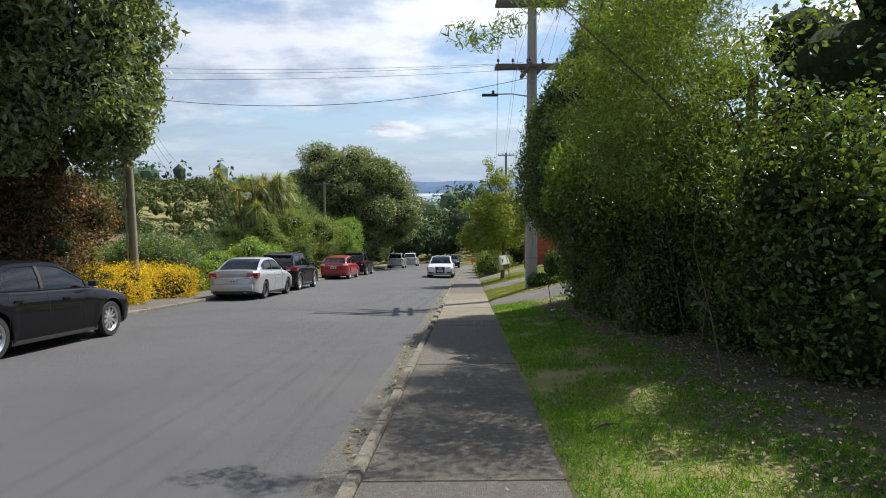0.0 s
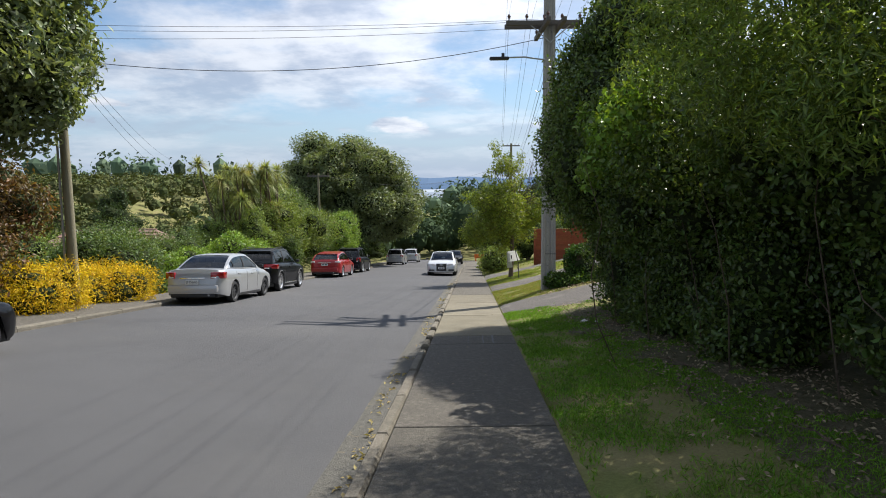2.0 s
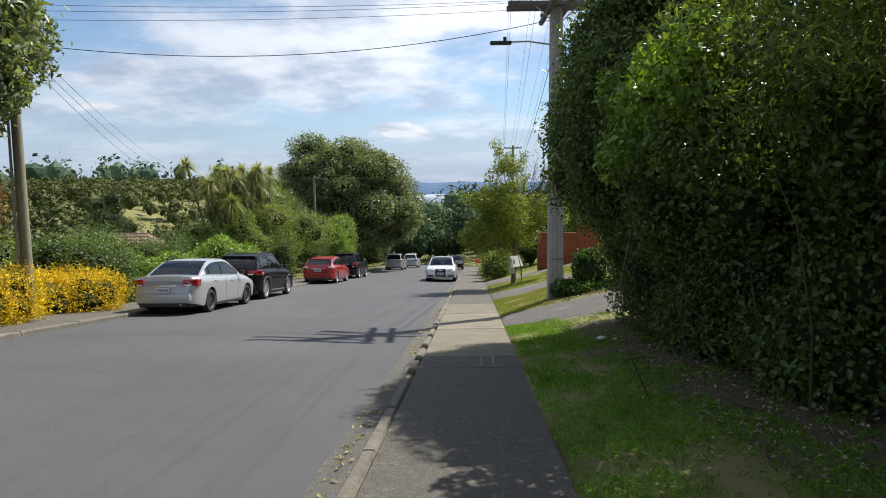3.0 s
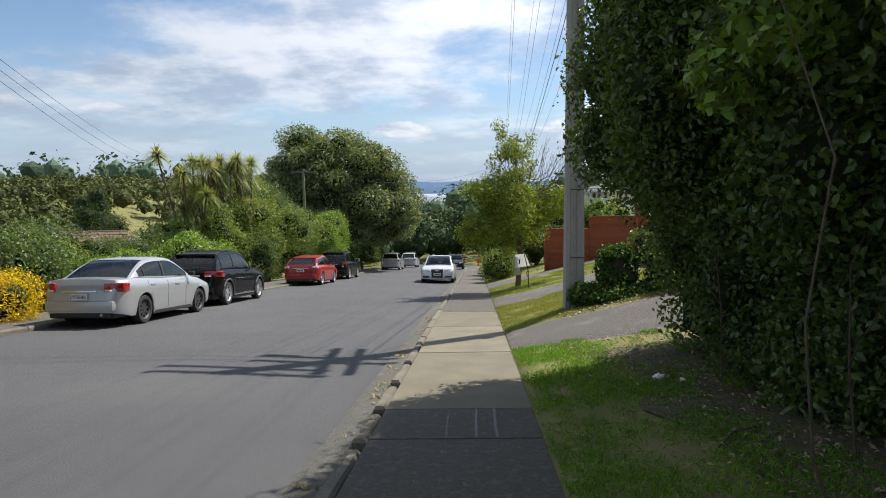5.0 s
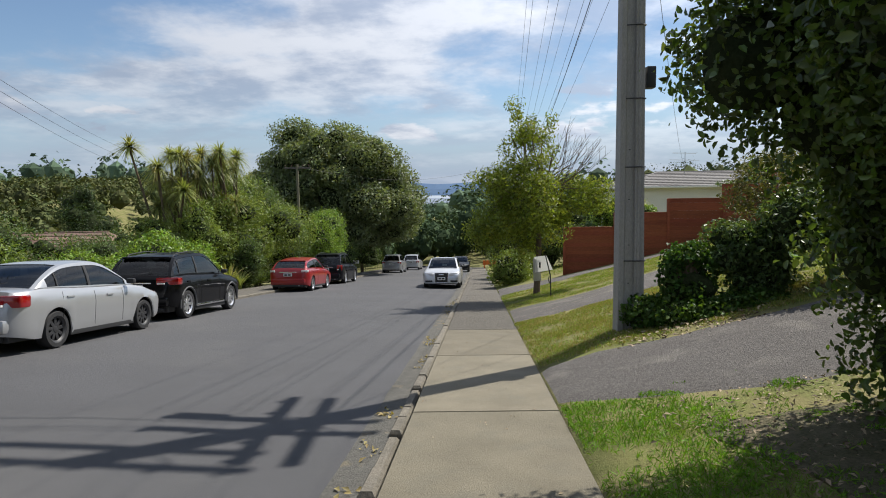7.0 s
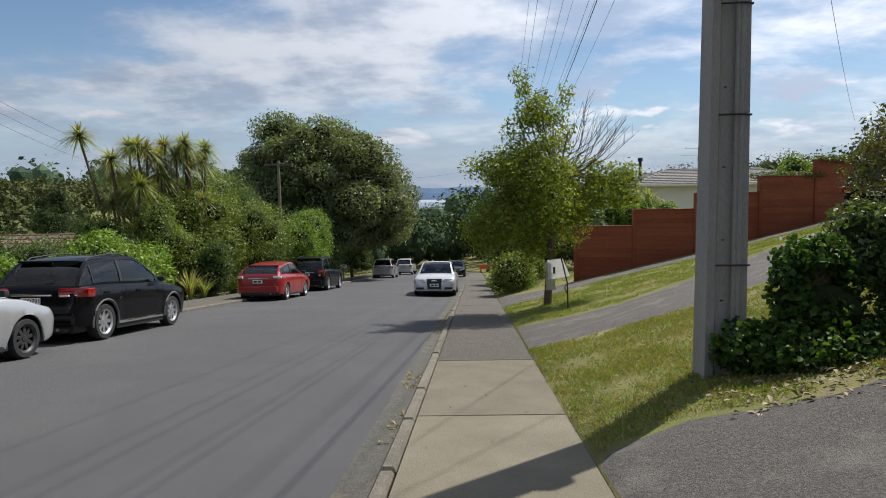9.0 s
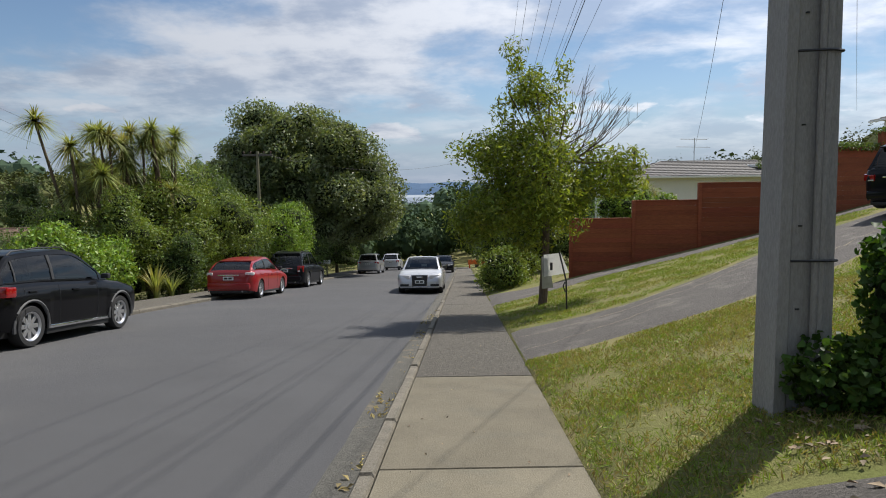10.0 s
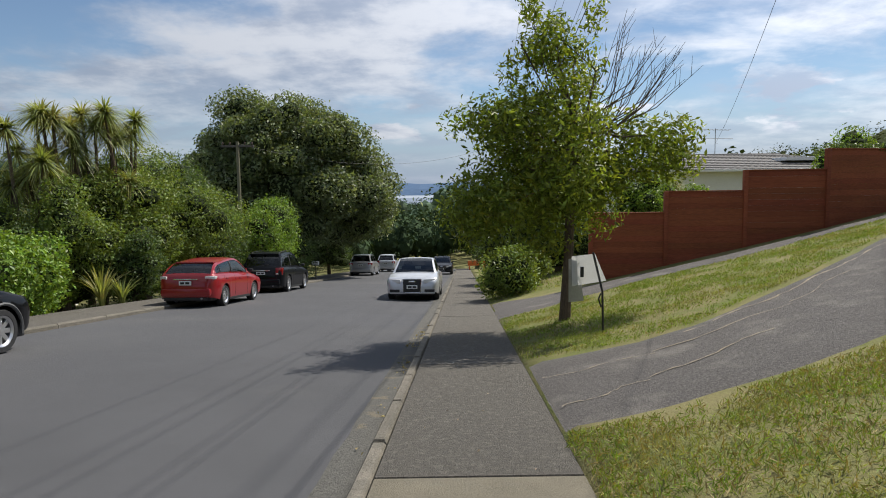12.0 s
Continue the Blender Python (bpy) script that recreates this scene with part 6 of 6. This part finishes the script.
bushland("distant_bush", far_valley, 13.0, 50000, 2.4, HAZEFOREST, "distant tree-covered lowland before the harbour", 80)
ridge = [(r.uniform(45, 190), r.uniform(70, 260)) for _ in range(520)]
bushland("bush_ridge", ridge, 8.0, 50000, 0.75, FOREST, "dark bush along the ridge behind the houses", 81)

# ---- small things far down the street ----
box_post = thing("letterbox", pose(-7.3, 61.0, street_z(61.0) + 0.1), "small pale letterbox on a post by the far kerb", "letterbox")
part("post", box(bmesh.new(), (-0.04, -0.04, -0.1), (0.04, 0.04, 0.85), 0.005), POLEWOOD, box_post)
part("case", box(bmesh.new(), (-0.22, -0.16, 0.85), (0.22, 0.16, 1.1), 0.02), WHITEBOARD, box_post)
part("slot", box(bmesh.new(), (-0.15, -0.166, 1.02), (0.15, -0.158, 1.045)), BLACKMETAL, box_post)
barrier = thing("road_barrier", pose(4.6, 83.0, land_z(4.6, 83.0)), "orange plastic road barrier at the street's foot", "barrier")
ORANGE = material("orange_plastic", (0.75, 0.16, 0.03), rough=0.5, amount=0.3)
part("panel", box(bmesh.new(), (-0.9, -0.05, 0.35), (0.9, 0.05, 0.85), 0.03), ORANGE, barrier)
for sx in (-0.75, 0.75):
    part("foot", box(bmesh.new(), (sx - 0.06, -0.3, -0.02), (sx + 0.06, 0.3, 0.36), 0.03), ORANGE, barrier)

# ---- grass, fallen leaves, litter ----
def blades(name, area, count, tall, wide, mat, label, seed, keep=lambda x, y: True, clump=0.0):
    r = np.random.default_rng(seed)
    (x0, x1), (y0, y1) = area
    pts = []
    while len(pts) < count:
        x, y = r.uniform(x0, x1), r.uniform(y0, y1)
        if x - kerb_x(y) < PATH_WIDTH + 0.03 + 0.06 * noise.noise((y * 2.0, 3, 1)) or not keep(x, y):
            count -= 0.35
            continue
        if noise.noise((x * 1.3, y * 1.3, 7)) + 0.5 * noise.noise((x * 6, y * 6, 2)) < r.uniform(-0.55, 0.35) + clump:
            count -= 0.2
            continue
        pts.append((x, y, land_z(x, y) + tall * 0.42))
    pts = np.array(pts)
    out = r.normal(0, 1, pts.shape)
    out[:, 2] = 0.5
    return tagged(link(name, leaf_mesh(name, pts, out, tall, wide, r, -1.3, 0.5, 0.25), mat), label, "grass", kind="stuff")


def edge_y(points, x):
    for (xa, ya), (xb, yb) in zip(points, points[1:]):
        if x <= xb:
            return ya + (yb - ya) * max(0, (x - xa)) / (xb - xa)
    return points[-1][1]


D1_LOW = [(1.33, 17.5), (2.2, 17.0), (3.1, 16.75), (12, 17.2)]
D1_HIGH = [(1.40, 19.35), (2.2, 19.75), (3.2, 19.6), (6, 19.8), (12, 20.2)]
D2_LOW = [(1.62, 24.6), (2.5, 24.55), (4.4, 25.0), (6.4, 25.9), (10, 28.6), (15, 32.0)]
D2_HIGH = [(1.80, 28.0), (3.1, 27.55), (3.9, 27.8), (6.4, 29.6), (9.6, 32.2), (13.5, 34.2)]
D3_LOW = [(1.98, 33.4), (3.2, 33.6), (5.2, 34.3), (7.4, 34.2), (11.5, 35.0), (16, 36.2)]
near_ok = lambda x, y: y < edge_y(D1_LOW, x) and x < 2.75 + 0.6 * noise.noise((y, 0, 0)) or (noise.noise((x * 4, y * 4, 9)) > 0.15 and x < 3.4)
mid_ok = lambda x, y: edge_y(D1_HIGH, x) < y < edge_y(D2_LOW, x)
top_ok = lambda x, y: edge_y(D2_HIGH, x) < y < edge_y(D3_LOW, x)
blades("verge_grass", ((0.5, 3.3), (1.5, 17.4)), 100000, 0.058, 0.008, GREENGRASS, "short shaded green grass with bare patches", 201, near_ok)
blades("verge_grass", ((1.4, 9.5), (19.3, 27.5)), 95000, 0.058, 0.0075, GRASS, "sunlit mown grass with dry patches", 202, mid_ok)
blades("verge_grass", ((1.7, 13.0), (27.5, 36.0)), 60000, 0.062, 0.010, GRASS, "sunlit mown grass beside the driveway", 203, top_ok)
blades("dry_grass", ((1.4, 6.0), (19.3, 25.5)), 20000, 0.06, 0.009, DRYGRASS, "straw-coloured dry grass", 204, mid_ok)
blades("dry_grass", ((1.7, 12.0), (27.4, 35.0)), 5000, 0.06, 0.010, DRYGRASS, "straw-coloured dry grass", 205, top_ok)
blades("lower_verge_grass", ((2.0, 9.0), (38.0, 60.0)), 16000, 0.09, 0.016, GRASS, "bright grass on the lower verge", 206)


def scatter(name, area, count, size, mat, label, seed, lift=0.012, keep=lambda x, y: True, height=None):
    r = np.random.default_rng(seed)
    pts = []
    for _ in range(count):
        x, y = r.uniform(*area[0]), r.uniform(*area[1])
        if keep(x, y):
            pts.append((x, y, (height or land_z)(x, y) + lift))
    pts = np.array(pts)
    out = np.tile(np.array([0.0, 0.0, 1.0]), (len(pts), 1))
    return tagged(link(name, leaf_mesh(name, pts, out, size, size * 0.5, r, 0, 0.35, 0.35), mat), label, "leaf litter", kind="stuff")


scatter("fallen_leaves", ((1.4, 3.8), (3, 16.9)), 6000, 0.045, DEADLEAF, "dry leaves scattered under the hedge", 211, 0.05, lambda x, y: x > 1.7 + 1.2 * random.random())
scatter("fallen_leaves", ((2.4, 4.6), (19.3, 20.6)), 350, 0.07, DEADLEAF, "dry leaves below the stump", 212, 0.03)
scatter("gutter_straw", ((-0.8, 1.6), (2, 34)), 9000, 0.06, DRYGRASS, "dry straw and leaf bits in the gutter", 213, 0.02, lambda x, y: -0.32 + 0.05 * math.sin(y) < x - kerb_x(y) < -0.14 and noise.noise((y * 0.9, 0, 5)) > 0.0, road_z)
scatter("pavement_debris", ((-0.4, 2.2), (2, 30)), 260, 0.03, DEADLEAF, "small dry leaf bits on the footpath", 214, 0.004, lambda x, y: 0.03 < x - kerb_x(y) < PATH_WIDTH, lambda x, y: street_z(y))


def crumpled(x, y, size, label, seed):
    """A piece of crumpled white paper."""
    bm = bmesh.new()
    bmesh.ops.create_icosphere(bm, subdivisions=3, radius=1.0)
    for v in bm.verts:
        k = 1 + 0.5 * noise.noise(v.co * 2.3 + Vector((seed, 0, 0)))
        v.co = Vector((v.co.x * size * k, v.co.y * size * 0.7 * k, max(-0.2, v.co.z) * size * 0.45 * k))
    ob = part("paper_scrap", bm, WHITEBOARD, None, sharp=15)
    ob.matrix_world = pose(x, y, land_z(x, y) + size * 0.1 + 0.02, 0, 0, seed * 40)
    return tagged(ob, label, "litter")


crumpled(2.55, 14.55, 0.07, "crumpled white paper scrap on the grass", 1)
crumpled(2.72, 14.35, 0.04, "small white paper scrap on the grass", 2)
for k, (x, y, ln, turn) in enumerate(((2.5, 12.6, 0.7, 40), (2.7, 10.2, 0.9, 120), (2.3, 9.0, 0.5, 75), (2.9, 13.8, 0.8, 160), (1.35, 5.0, 0.35, 20), (2.6, 7.4, 0.6, 100))):
    bm = tube(bmesh.new(), [(-ln / 2, 0, 0.01), (-ln * 0.1, 0.05 * ln, 0.035), (ln * 0.2, -0.03 * ln, 0.03), (ln / 2, 0.08 * ln, 0.015)], [0.008, 0.010, 0.007, 0.003], 5)
    tube(bm, [(-ln * 0.1, 0.05 * ln, 0.035), (ln * 0.1, 0.25 * ln, 0.03)], [0.006, 0.002], 5)
    ob = part("fallen_twig", bm, BARK, None)
    ob.matrix_world = pose(x, y, land_z(x, y) + 0.02, 0, 0, turn)
    tagged(ob, "thin dry twig lying under the hedge", "twig", "fallen twigs")

# filled service trench across two slabs, and grit in the path joints
for u, w in ((0.84, 0.012), (1.00, 0.014), (0.60, 0.006)):
    r = random.Random(int(u * 100))
    bm = bmesh.new()
    prev = None
    for k in range(24):
        y = 13.02 + 0.92 * k / 23
        x = kerb_x(y) + u + r.uniform(-0.008, 0.008)
        ww = w * r.uniform(0.4, 1.1)
        pair = (bm.verts.new((x - ww, y, street_z(y) + 0.004)), bm.verts.new((x + ww, y, street_z(y) + 0.004)))
        if prev:
            bm.faces.new((prev[0], prev[1], pair[1], pair[0]))
        prev = pair
    tagged(part("trench_seam", bm, STEELWHEEL, None, sharp=0), "dark rough seam in the patched footpath", "seam", kind="structure")
